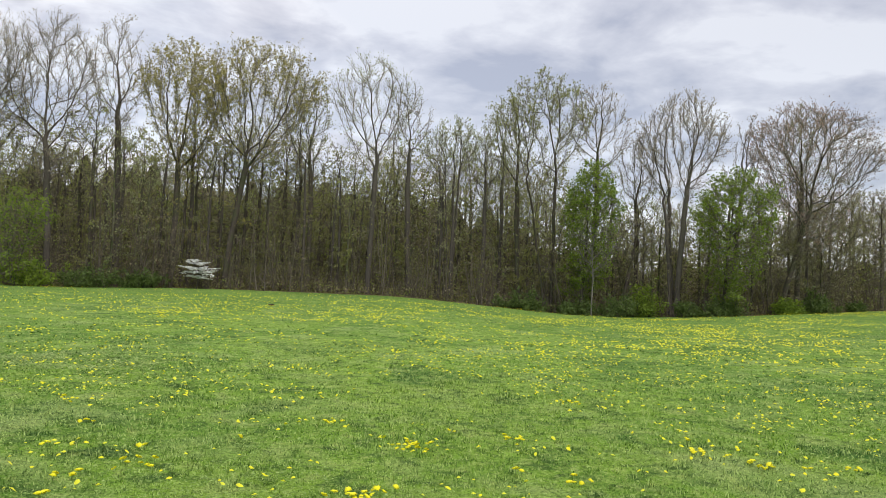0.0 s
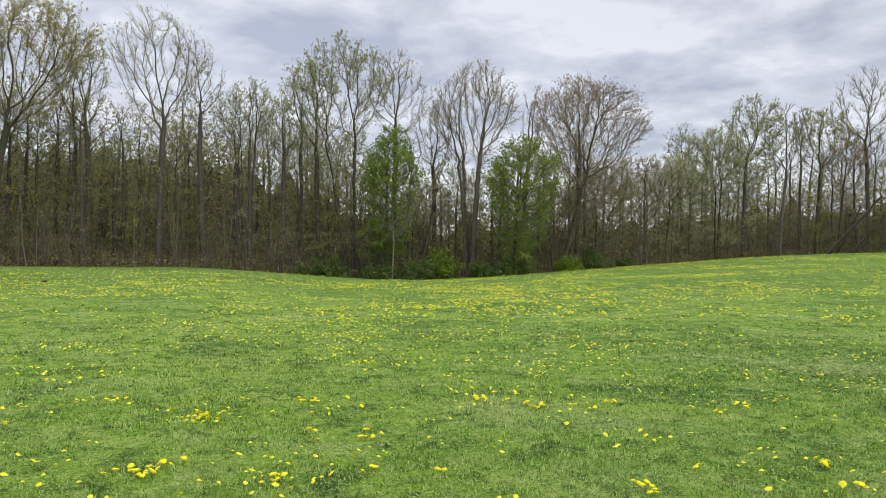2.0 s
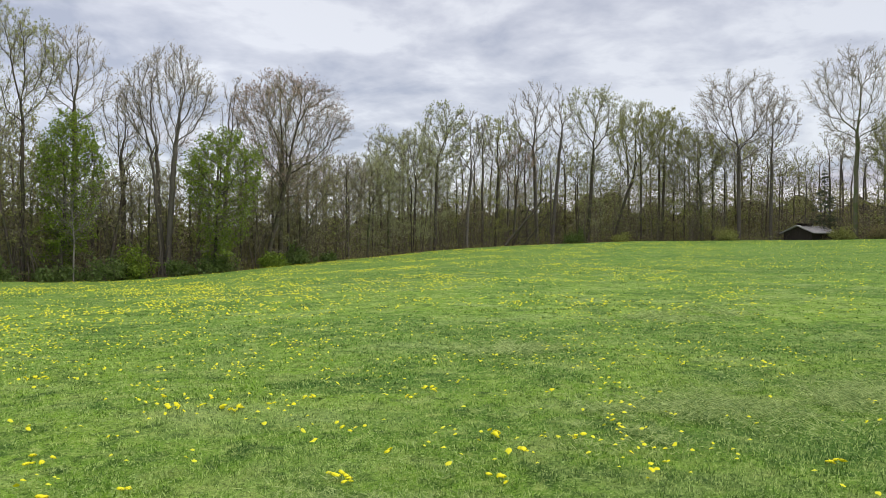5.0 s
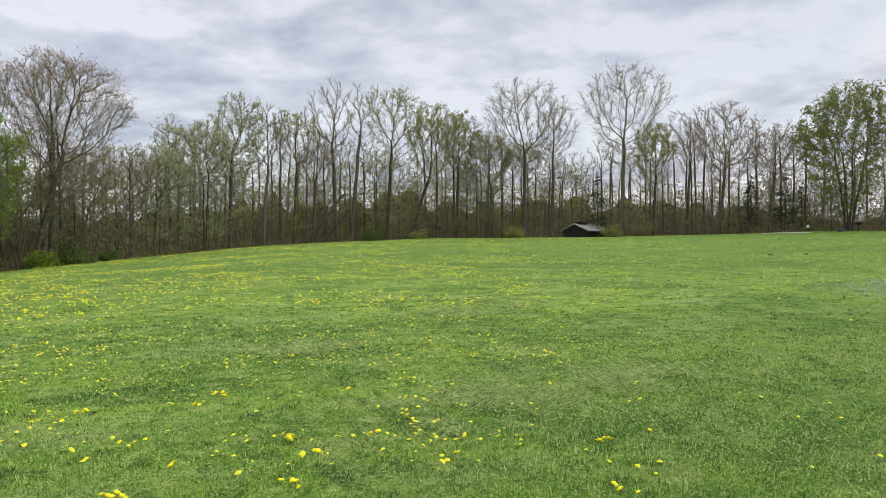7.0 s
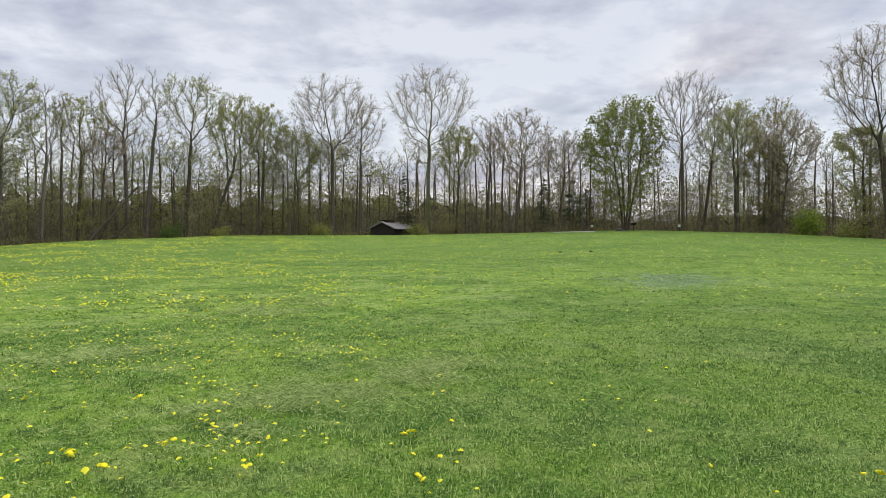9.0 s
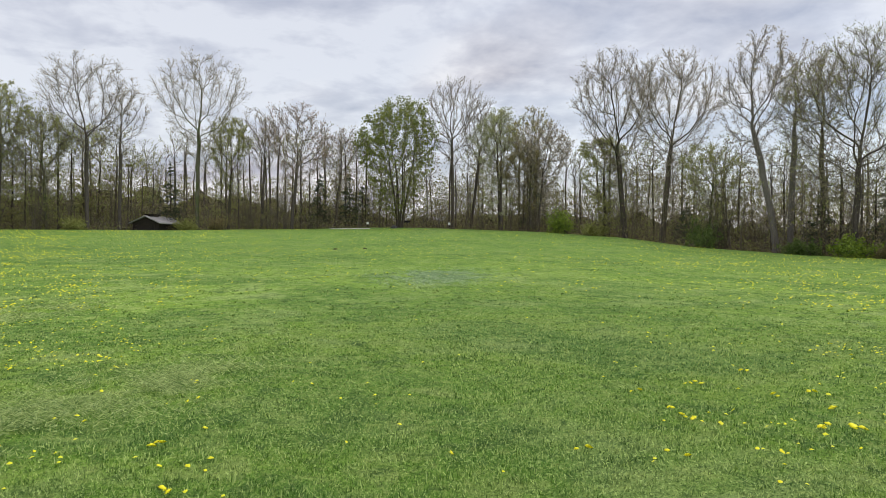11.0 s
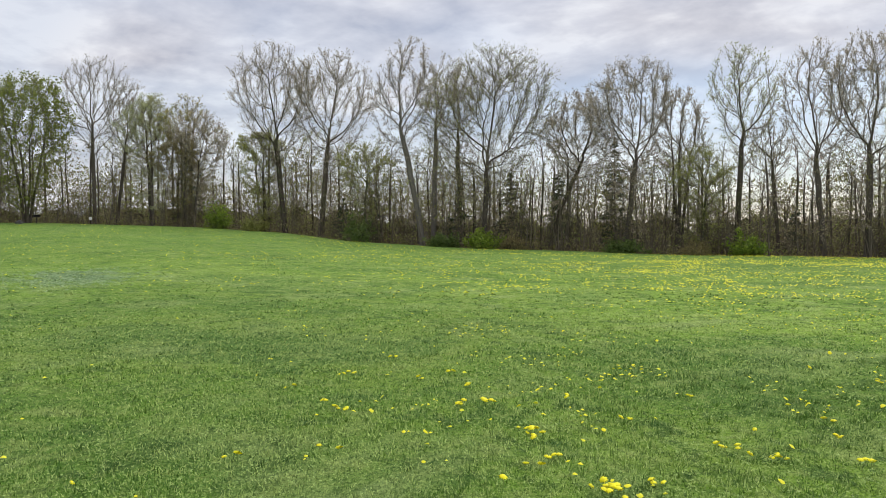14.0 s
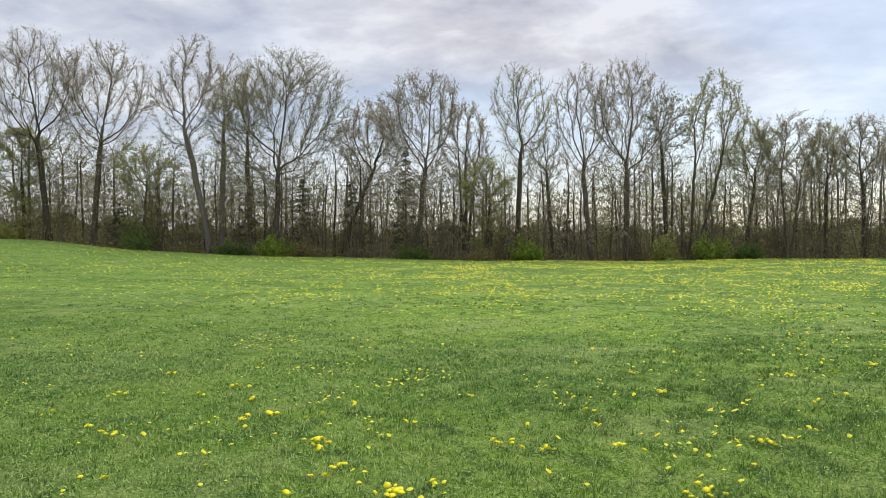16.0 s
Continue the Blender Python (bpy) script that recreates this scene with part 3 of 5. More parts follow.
def stand(name, meshes, x, y, label, category, group="", turn=0.0, size=1.0, sink=0.1):
    root = new(name)
    root.matrix_basis = pose(x, y, float(ground_z(x, y)) - sink, 0, 0, turn) @ Matrix.Scale(size, 4)
    for me in meshes:
        bit = child(me.name.split(".")[0], me, root)
        if bit.name.startswith("branchwork"):
            tagged(bit, kind="stuff")
    return tagged(root, label, category, group)


count = iter(range(1, 999))


def tree(x, y, height, crown, label, **shape):
    meshes = tree_meshes(next(count), height, crown, **shape)
    return stand("tree", meshes, x, y, label, "tree", "trees along the wood's edge")



def shrub(x, y, height, wide, label, leaves):
    rng = np.random.default_rng(next(count))
    n = 38
    a, e = rng.random(n) * 6.283, rng.uniform(0.25, 1.0, n)
    mound = rng.normal(size=(4, 2)) * wide * 0.3
    own = rng.integers(0, 4, n)
    e = e * np.array([1.0, 0.75, 0.6, 0.85])[own]
    start = np.c_[mound[own] + rng.normal(size=(n, 2)) * wide * 0.22, np.zeros(n)]
    way = unit(np.c_[np.cos(a) * wide * (1.0 - 0.8 * e), np.sin(a) * wide * (1.0 - 0.8 * e), height * e])
    stems = spread_lines(rng, start, way, np.hypot(wide * 0.7 * (1.0 - 0.8 * e), height * e) * 0.85, 3, 0.15, 0.05)
    s, d, _ = offshoots(rng, stems, 7, 0.2, 0.8, 0.6, 0.2)
    length = 0.32 * height * rng.uniform(0.5, 1.1, len(s))
    ends = np.concatenate([s + d * (length * f)[:, None] for f in (0.1, 0.25, 0.4, 0.5, 0.6, 0.7, 0.8, 0.9, 1.0)])
    ends = ends + rng.normal(size=ends.shape) * 0.08
    ends[:, 2] = np.maximum(ends[:, 2], 0.08)
    meshes = [mesh_of("brushwood", *merge([tubes(stems, np.full(n, 0.025), np.full(n, 0.008), 3), slivers(rng, s, d, length, np.full(len(s), 0.02))]), bark["dark"], True)]
    meshes.append(mesh_of("foliage", *leaflets(rng, ends, 0.14 if leaves != "brown" else 0.10), leaf[leaves]))
    return stand("shrub", meshes, x, y, label, "shrub", "shrubs at the wood's edge", sink=0.05)


def conifer(x, y, height, wide):
    rng = np.random.default_rng(next(count))
    line = np.array([[[0, 0, -0.2], [0.05, 0.0, height * 0.5], [0, 0.03, height]]])
    n = int(height * 15)
    h = np.sort(rng.uniform(0.08, 0.98, n))
    a = rng.random(n) * 6.283
    length = wide * (1.02 - h) ** 0.8 * rng.uniform(0.7, 1.1, n)
    start = np.c_[np.zeros(n), np.zeros(n), h * height]
    boughs = spread_lines(rng, start, unit(np.c_[np.cos(a), np.sin(a), np.full(n, 0.05)]), length * 1.15, 3, 0.08, -0.05)
    s, d, _ = offshoots(rng, boughs, 8, 0.2, 0.55, 0.8, -0.1)
    long = np.repeat(length, 8) * rng.uniform(0.2, 0.4, len(s))
    sprays = slivers(rng, s, d, long * 1.3, np.full(len(s), 0.07))
    fronds = leaflets(rng, np.concatenate([s + d * (long * f)[:, None] for f in (0.3, 0.8)]), 0.11)
    wood = merge([tubes(line, np.array([0.014 * height]), np.array([0.02]), 6), tubes(boughs, np.full(n, 0.025), np.full(n, 0.006), 3)])
    meshes = [mesh_of("trunk", *wood, bark["dark"], True), mesh_of("needle_foliage", *merge([sprays, fronds]), leaf["needle"])]
    return stand("conifer", meshes, x, y, "small dark green conifer among bare trees", "conifer", "conifers in the wood")


# ---- dandelions ----
petal_material = plain_material("dandelion_petals", (0.90, 0.82, 0.012), 0.6, 0.08, 90.0, 0.3)
drift_material = leaf_material("dandelion_drift_petals", (0.90, 0.82, 0.015), (0.78, 0.78, 0.04), 0.15)
stalk_material = plain_material("dandelion_stalk", (0.20, 0.30, 0.07), 0.6, 0.2, 40.0, 0.1)


def flower_head(rng, rays=11):
    """A shaggy yellow dome of pointed rays, 6 cm across."""
    v, f = [(0, 0, 0.015)], []
    for i in range(rays):
        a = i * 2 * np.pi / rays
        r = 0.019 * rng.uniform(0.75, 1.15)
        v.append((r * np.cos(a), r * np.sin(a), 0.011 + rng.uniform(-0.003, 0.003)))
    for i in range(rays):
        f.append((0, 1 + i, 1 + (i + 1) % rays))
    for i in range(rays):
        a = (i + 0.5 + rng.uniform(-0.15, 0.15)) * 2 * np.pi / rays
        r = 0.030 * rng.uniform(0.78, 1.15)
        k = len(v)
        v.append((r * np.cos(a), r * np.sin(a), 0.002 + rng.uniform(-0.002, 0.004)))
        f.append((1 + i, k, 1 + (i + 1) % rays))
    v.append((0, 0, -0.008))
    for i in range(rays):
        f.append((1 + (i + 1) % rays, 1 + rays + i, len(v) - 1))
    return np.array(v), np.array(f)


rng = np.random.default_rng(77)
head_meshes = [mesh_of("flower_head", *flower_head(rng), petal_material) for _ in range(4)]
bend = np.array([[[0, 0, -0.02], [0.004, 0.002, 0.04], [0.002, 0.004, 0.078]]])
stalk_mesh = mesh_of("stalk", *tubes(bend, np.array([0.003]), np.array([0.0022]), 5), stalk_material, True)
leaf_v, leaf_t = [], []
for i in range(6):
    a = i * 1.05
    tip, side = np.array([np.cos(a), np.sin(a), 0.0]), np.array([-np.sin(a), np.cos(a), 0.0])
    k = len(leaf_v)
    leaf_v += [(0, 0, 0.004), tuple(tip * 0.04 + side * 0.009 + [0, 0, 0.03]), tuple(tip * 0.075 + [0, 0, 0.026]), tuple(tip * 0.04 - side * 0.009 + [0, 0, 0.03])]
    leaf_t += [(k, k + 1, k + 2), (k, k + 2, k + 3)]
rosette_mesh = mesh_of("leaf_rosette", leaf_v, leaf_t, leaf["clover"])


def dandelion(x, y, turn, tilt, tall):
    root = new("dandelion")
    root.matrix_basis = pose(x, y, float(ground_z(x, y)) - 0.03, 0, 0, turn) @ Matrix.Scale(tall, 4)
    child("stalk", stalk_mesh, root)
    head = child("flower_head", head_meshes[int(turn) % 4], root, "bright yellow flower head")
    head.matrix_basis = pose(0.002, 0.004, 0.080, tilt, tilt * 0.4, 0)
    child("leaf_rosette", rosette_mesh, root)
    return tagged(root, "yellow dandelion in bloom in short grass", "dandelion", "dandelions in the meadow")


flower_rng = np.random.default_rng(5)


def clump(x, y, n):
    n = n if n < 3 else round(n * 1.5)
    wide = 0.03 + 0.0055 * n
    for _ in range(n):
        dx, dy = flower_rng.normal(size=2) * wide * (n > 1)
        dandelion(x + dx, y + dy, flower_rng.uniform(0, 360), flower_rng.uniform(-34, 34), flower_rng.uniform(0.7, 1.05))


# ---- trees along the edge of the wood ----
tree(-32.7, 54.0, 21.4, 4.0, "tall bare grey tree with heavy crooked limbs", low=0.31, lean=(-0.6, -0.4), vase=0.1, leaves=0.33, mat=('grey', 'bud'), girth=1.1, split=0.62, detail=0.94)
tree(-36.4, 50.2, 20.5, 4.2, "tall bare tree with crooked limbs and tan buds", low=0.32, lean=(-0.3, -0.3), vase=0.1, leaves=0.52, mat=('grey', 'bud'), split=0.6, girth=1.12, detail=0.94)
tree(-29.0, 57.2, 22.3, 2.8, "tall narrow tree with bare twigs and tan buds", low=0.38, lean=(-0.8, -0.4), vase=0.8, leaves=0.52, mat=('grey', 'bud'), split=0.75, girth=1.12, detail=0.94)
tree(-24.5, 57.1, 20.2, 3.8, "forked tree with golden olive spring leaves", low=0.41, lean=(0.5, 0.2), vase=0.5, leaves=1.35, leaf_size=0.12, mat=('dark', 'gold'), split=0.55, lower=0.2, girth=1.12, detail=0.94)
tree(-20.2, 57.4, 20.2, 5.2, "leaning broad tree with golden olive catkins", low=0.43, lean=(2.0, 0.7), vase=0.4, leaves=1.35, leaf_size=0.12, mat=('dark', 'gold'), split=0.55, lower=0.2, girth=1.12, detail=0.94)
tree(-14.6, 62.5, 18.9, 2.7, "tree with olive gold young leaves", low=0.43, lean=(-1.0, -0.3), vase=0.6, leaves=1.04, mat=('dark', 'olive'), lower=0.6, girth=1.12, detail=0.94)
tree(-9.0, 60.1, 20.0, 3.7, "tall tree with sparse pale buds and fine twigs", low=0.43, lean=(-0.3, -0.0), vase=0.7, leaves=0.52, mat=('grey', 'pale'), split=0.65, lower=0.4, girth=1.12, detail=0.94)
tree(-5.9, 62.3, 18.0, 2.0, "narrow tree with fine bare twigs", low=0.45, lean=(-0.5, -0.1), vase=0.8, leaves=0.52, mat=('grey', 'bud'), girth=1.12, detail=0.94)
tree(-2.5, 61.5, 15.6, 2.7, "several-stemmed tree with pale green buds", low=0.44, lean=(-0.3, -0.0), vase=0.9, leaves=1.3, stems=3, mat=('grey', 'pale'), lower=0.5, girth=1.12, detail=0.94)
tree(0.4, 63.7, 15.8, 2.2, "slim tree with pale green buds", low=0.47, lean=(-0.1, -0.0), vase=0.9, leaves=0.78, mat=('grey', 'pale'), lower=0.5, girth=1.12, detail=0.94)
tree(3.5, 62.0, 18.7, 2.7, "tall tree with yellowish green young leaves", low=0.43, lean=(-1.1, 0.0), vase=0.7, leaves=1.8, mat=('dark', 'olive'), lower=0.5, girth=1.12, detail=0.94)
tree(5.8, 60.2, 19.9, 3.7, "tall dark-stemmed tree with yellow green young leaves", low=0.37, lean=(-1.1, 0.1), vase=0.7, leaves=2.0, stems=2, mat=('dark', 'olive'), split=0.65, lower=0.6, girth=1.12, detail=0.94)
tree(9.5, 62.3, 19.8, 3.1, "dark tree with crooked bare twiggy crown", low=0.46, lean=(0.5, -0.1), vase=0.5, leaves=0.8, mat=('dark', 'bud'), split=0.7, girth=1.12, detail=0.94)
tree(8.4, 59.3, 12.3, 2.6, "bright green leafy tree under taller ones", low=0.20, lean=(0.6, -0.1), vase=0.1, leaves=1.0, mat=('dark', 'fresh'), split=0.85, leaf_size=0.15, lower=1.2, girth=1.12, detail=0.94)
tree(13.5, 63.2, 15.5, 2.3, "thin bare tree with leaning stem", low=0.44, lean=(-0.1, 0.0), vase=0.6, leaves=0.39, mat=('dark', 'bud'), girth=1.12, detail=0.94)
tree(16.0, 60.1, 18.4, 3.7, "large grey tree with many rising stems", low=0.40, lean=(0.0, -0.0), vase=0.95, leaves=0.9, stems=4, mat=('grey', 'bud'), limbs=36, split=0.62, girth=1.2, detail=0.94)
tree(21.4, 62.9, 17.0, 1.5, "narrow bare grey tree", low=0.45, lean=(1.2, -0.4), vase=0.8, leaves=0.39, mat=('grey', 'bud'), girth=1.12, detail=0.94)
tree(19.2, 58.1, 11.6, 3.0, "bright green maple with dense young leaves", low=0.15, lean=(0.9, -0.3), vase=0.1, leaves=1.0, mat=('dark', 'fresh'), split=0.85, leaf_size=0.15, lower=1.2, girth=1.12, detail=0.94)
tree(24.5, 60.5, 17.3, 5.0, "tree leaning outward with rusty buds and fine twigs", low=0.28, lean=(2.6, -1.1), vase=0.45, leaves=1.3, mat=('dark', 'rust'), split=0.6, limbs=17, girth=1.12, detail=0.94)
tree(26.4, 62.0, 17.5, 1.7, "tree with olive brown young leaves", low=0.49, lean=(-0.0, 0.0), vase=0.8, leaves=0.78, mat=('dark', 'olive'), split=0.8, girth=1.12, detail=0.94)
tree(28.6, 62.7, 9.4, 3.4, "brown olive understorey tree with fine twigs", low=0.12, lean=(0.4, -0.2), vase=0.4, leaves=1.3, mat=('moss', 'drab'), stems=3, limbs=12, lower=0.8, detail=0.8, girth=1.12)
tree(24.2, 61.8, 8.2, 2.8, "drab olive understorey tree with level sprays", low=0.15, lean=(0.2, -0.1), vase=0.3, leaves=1.2, mat=('moss', 'drab'), stems=2, limbs=10, lower=0.8, detail=0.75, girth=1.0)
tree(12.4, 61.2, 8.6, 2.4, "slim understorey tree with drab olive leaves", low=0.2, lean=(0.1, -0.1), vase=0.5, leaves=0.9, mat=('moss', 'drab'), stems=2, limbs=10, lower=0.6, detail=0.75, girth=0.9)
tree(9.0, 57.4, 8.2, 1.9, "slender pale grey bare tree", low=0.20, lean=(-0.0, 0.0), vase=0.35, leaves=0.1, mat=('pale', 'pale'), girth=0.7, split=0.95, limbs=6, detail=0.6)
tree(-31.8, 48.6, 6.9, 2.3, "low bright green leafy tree", low=0.15, lean=(-0.2, -0.1), vase=0.2, leaves=0.6, mat=('moss', 'fresh'), stems=3, leaf_size=0.16, lower=1, girth=1.12, detail=0.94)
tree(37.8, 66.4, 10.8, 2.7, "slim green tree at the far corner of the wood", low=0.18, lean=(0.2, -0.1), vase=0.5, leaves=0.91, mat=('moss', 'pale'), lower=0.5, girth=1.12, detail=0.94)
tree(45.1, 69.3, 14.0, 3.8, "broad tree with greyish green buds", low=0.32, lean=(-0.6, 0.4), vase=0.4, leaves=1.84, mat=('dark', 'pale'), stems=2, lower=0.8, leaf_size=0.11, girth=1.12, detail=0.7)
tree(49.5, 71.1, 17.8, 3.4, "tall tree with pale green young leaves", low=0.32, lean=(0.6, -0.4), vase=0.7, leaves=1.84, mat=('grey', 'pale'), split=0.8, lower=0.5, leaf_size=0.11, girth=1.12, detail=0.7)
tree(53.9, 70.8, 16.9, 2.8, "bare pale grey tree with upturned limbs", low=0.34, lean=(0.6, -0.4), vase=0.6, leaves=0.34, mat=('pale', 'bud'), leaf_size=0.11, girth=1.12, detail=0.7)
tree(59.4, 71.9, 16.6, 3.1, "green tinged tree with dark stem", low=0.35, lean=(0.2, -0.2), vase=0.6, leaves=2.30, mat=('dark', 'olive'), lower=0.6, leaf_size=0.11, girth=1.12, detail=0.7)
tree(61.2, 70.6, 13.8, 2.6, "slim dark tree with reddish buds", low=0.32, lean=(0.6, -0.5), vase=0.6, leaves=0.70, mat=('dark', 'rust'), leaf_size=0.11, girth=1.12, detail=0.7)
tree(64.4, 69.6, 21.1, 3.6, "tall upright bare tree with fan of twigs", low=0.36, lean=(-0.6, 0.6), vase=0.95, leaves=0.21, mat=('grey', 'bud'), split=0.75, leaf_size=0.11, girth=1.12, detail=0.7)
tree(67.0, 69.5, 21.0, 2.2, "tall thin bare grey tree", low=0.36, lean=(1.0, -0.9), vase=0.8, leaves=0.21, mat=('grey', 'bud'), split=0.85, leaf_size=0.11, girth=1.12, detail=0.7)
tree(70.3, 66.5, 20.0, 4.4, "tree with pale green leaves and forked dark limbs", low=0.36, lean=(1.0, -1.1), vase=0.7, leaves=1.61, mat=('dark', 'pale'), split=0.6, lower=0.5, leaf_size=0.11, girth=1.12, detail=0.7)
tree(72.4, 63.9, 17.9, 4.2, "leaning dark tree with green young leaves", low=0.32, lean=(2.3, -2.7), vase=0.5, leaves=2.30, mat=('dark', 'olive'), split=0.6, leaf_size=0.11, girth=1.12, detail=0.7)
tree(78.6, 61.2, 17.3, 3.4, "slim tree with green young leaves", low=0.34, lean=(0.2, -0.2), vase=0.7, leaves=2.30, mat=('dark', 'olive'), lower=0.6, leaf_size=0.11, girth=1.12, detail=0.7)
tree(81.2, 57.0, 14.4, 4.9, "soft light green leafy tree", low=0.20, lean=(-0.6, 0.9), vase=0.4, leaves=3.45, mat=('moss', 'olive'), lower=1, leaf_size=0.11, girth=1.12, detail=0.7)
tree(83.2, 53.1, 21.2, 5.5, "tall tree with wide bare arching limbs", low=0.37, lean=(-0.2, 0.4), vase=0.08, leaves=0.42, mat=('grey', 'bud'), split=0.6, leaf_size=0.11, girth=1.12, detail=0.7)
tree(86.2, 50.7, 18.1, 3.0, "upright tree with tan buds", low=0.36, lean=(0.2, -0.3), vase=0.8, leaves=0.70, mat=('grey', 'bud'), leaf_size=0.11, girth=1.12, detail=0.7)
tree(89.9, 42.3, 22.7, 5.4, "tall open tree with pale pinkish buds and green stem", low=0.29, lean=(0.2, -0.5), vase=0.15, leaves=0.42, mat=('moss', 'bud'), split=0.62, leaf_size=0.11, girth=1.12, detail=0.7)
tree(92.3, 39.1, 14.7, 3.1, "tree with yellow green young leaves", low=0.26, lean=(0.1, -0.2), vase=0.7, leaves=2.07, mat=('dark', 'olive'), lower=0.5, leaf_size=0.11, girth=1.12, detail=0.7)
tree(94.7, 35.5, 16.3, 2.9, "thin tree with bare pale twigs", low=0.31, lean=(0.1, -0.3), vase=0.8, leaves=0.42, mat=('grey', 'bud'), leaf_size=0.11, girth=1.12, detail=0.7)
tree(93.9, 31.1, 16.8, 4.8, "round-crowned tree with pinkish brown buds", low=0.29, lean=(0.4, -1.3), vase=0.25, leaves=0.56, mat=('grey', 'rust'), split=0.6, leaf_size=0.11, girth=1.12, detail=0.7)
tree(98.0, 26.3, 14.1, 3.5, "bare tree with spreading side limbs", low=0.30, lean=(0.3, -1.3), vase=0.3, leaves=0.28, mat=('grey', 'bud'), leaf_size=0.11, girth=1.12, detail=0.7)
tree(94.0, 16.6, 16.9, 5.0, "full maple with olive green young leaves", low=0.07, lean=(-0.0, 0.0), vase=0.02, leaves=1.7, stems=4, mat=('dark', 'maple'), limbs=26, split=0.75, leaf_size=0.22, girth=1.12, detail=0.7)
tree(97.2, 10.0, 20.4, 4.5, "tall bare grey tree with fan of fine twigs", low=0.32, lean=(0.0, -0.1), vase=0.9, leaves=0.17, mat=('grey', 'bud'), limbs=30, leaf_size=0.11, girth=1.12, detail=0.7)
tree(97.5, 7.6, 17.9, 3.2, "bare tree with fine upright twigs", low=0.31, lean=(0.1, -1.6), vase=0.8, leaves=0.21, mat=('grey', 'bud'), leaf_size=0.11, girth=1.12, detail=0.7)
tree(92.9, 3.3, 15.5, 2.6, "tree with pale green spring leaves", low=0.29, lean=(-0.0, 0.1), vase=0.6, leaves=1.38, mat=('grey', 'pale'), lower=0.4, leaf_size=0.11, girth=1.12, detail=0.7)
tree(90.6, -0.2, 15.2, 2.7, "tree with yellowish young leaves", low=0.24, lean=(-0.0, -0.2), vase=0.6, leaves=0.84, mat=('grey', 'gold'), lower=0.4, leaf_size=0.11, girth=1.12, detail=0.7)
tree(89.9, -1.2, 13.3, 3.7, "tree with yellowish tan leaves", low=0.26, lean=(-0.0, -1.0), vase=0.5, leaves=0.84, mat=('grey', 'bud'), lower=0.5, leaf_size=0.11, girth=1.12, detail=0.7)
tree(80.2, -10.3, 20.3, 5.1, "tall oak with upswept limbs and tan buds", low=0.29, lean=(0.2, 1.4), vase=0.6, leaves=1.38, mat=('dark', 'bud'), split=0.6, lower=0.5, girth=1.35, detail=0.88)
tree(76.1, -13.4, 19.6, 4.7, "tall oak with yellow green lower sprays", low=0.29, lean=(-0.3, -1.4), vase=0.6, leaves=1.51, mat=('dark', 'bud'), split=0.6, lower=0.8, girth=1.35, detail=0.88)
tree(67.6, -21.7, 19.9, 3.3, "tall leaning pale-barked tree with bare crown", low=0.33, lean=(0.7, 2.4), vase=0.75, leaves=1.10, mat=('pale', 'bud'), split=0.75, lower=0.6, girth=1.35, detail=0.88)
tree(68.8, -23.2, 19.0, 2.9, "pale-barked tree with twiggy crown", low=0.31, lean=(-0.2, -0.6), vase=0.7, leaves=1.10, mat=('pale', 'bud'), split=0.7, lower=0.6, girth=1.35, detail=0.88)
tree(68.1, -25.8, 17.4, 2.5, "dark crooked tree with bare side limbs", low=0.34, lean=(0.2, 0.4), vase=0.4, leaves=1.10, mat=('dark', 'bud'), lower=0.6, girth=1.35, detail=0.88)
tree(62.9, -26.2, 18.5, 5.9, "broad oak with round crown and heavy spreading limbs", low=0.24, lean=(-0.1, -0.3), vase=0.0, leaves=1.16, mat=('grey', 'olive'), split=0.6, limbs=20, lower=0.6, girth=1.35, detail=0.88)
tree(61.8, -32.3, 14.9, 3.5, "tree leaning far over with thin crown", low=0.32, lean=(-1.9, -3.4), vase=0.4, leaves=1.10, mat=('dark', 'bud'), split=0.8, lower=0.6, girth=1.35, detail=0.88)
tree(55.6, -36.4, 16.9, 4.3, "oak with round crown of fine twigs and buds", low=0.30, lean=(-0.6, -0.8), vase=0.08, leaves=1.93, mat=('grey', 'bud'), split=0.6, limbs=17, lower=0.6, girth=1.35, detail=0.88)
tree(54.3, -41.2, 15.0, 2.5, "several-stemmed tree with dense grey twigs", low=0.29, lean=(0.0, 0.0), vase=0.95, leaves=1.10, stems=3, mat=('grey', 'bud'), lower=0.6, girth=1.35, detail=0.88)
tree(49.9, -43.5, 17.3, 3.4, "tall tree with pale green young leaves", low=0.29, lean=(-0.3, -0.4), vase=0.7, leaves=1.01, mat=('dark', 'pale'), split=0.65, lower=0.5, girth=1.35, detail=0.88)
tree(49.4, -47.4, 12.5, 1.9, "slim bare crooked tree", low=0.30, lean=(0.5, 0.5), vase=0.5, leaves=0.55, mat=('dark', 'bud'), lower=0.6, girth=1.35, detail=0.88)
tree(45.8, -48.5, 17.6, 3.1, "tall bare tree with upright limbs", low=0.30, lean=(0.5, 0.4), vase=0.8, leaves=0.68, mat=('grey', 'bud'), split=0.6, lower=0.6, girth=1.35, detail=0.88)
tree(43.1, -50.0, 17.6, 3.9, "tall stout tree with straight trunk and fan crown", low=0.28, lean=(-0.5, -0.4), vase=0.75, leaves=1.10, mat=('grey', 'bud'), split=0.6, limbs=18, lower=0.6, girth=1.35, detail=0.88)
tree(41.8, -54.0, 14.8, 2.3, "straight thin tree with dark green sprays", low=0.33, lean=(0.1, 0.1), vase=0.4, leaves=0.87, mat=('dark', 'deep'), split=0.95, lower=0.6, girth=1.35, detail=0.88)
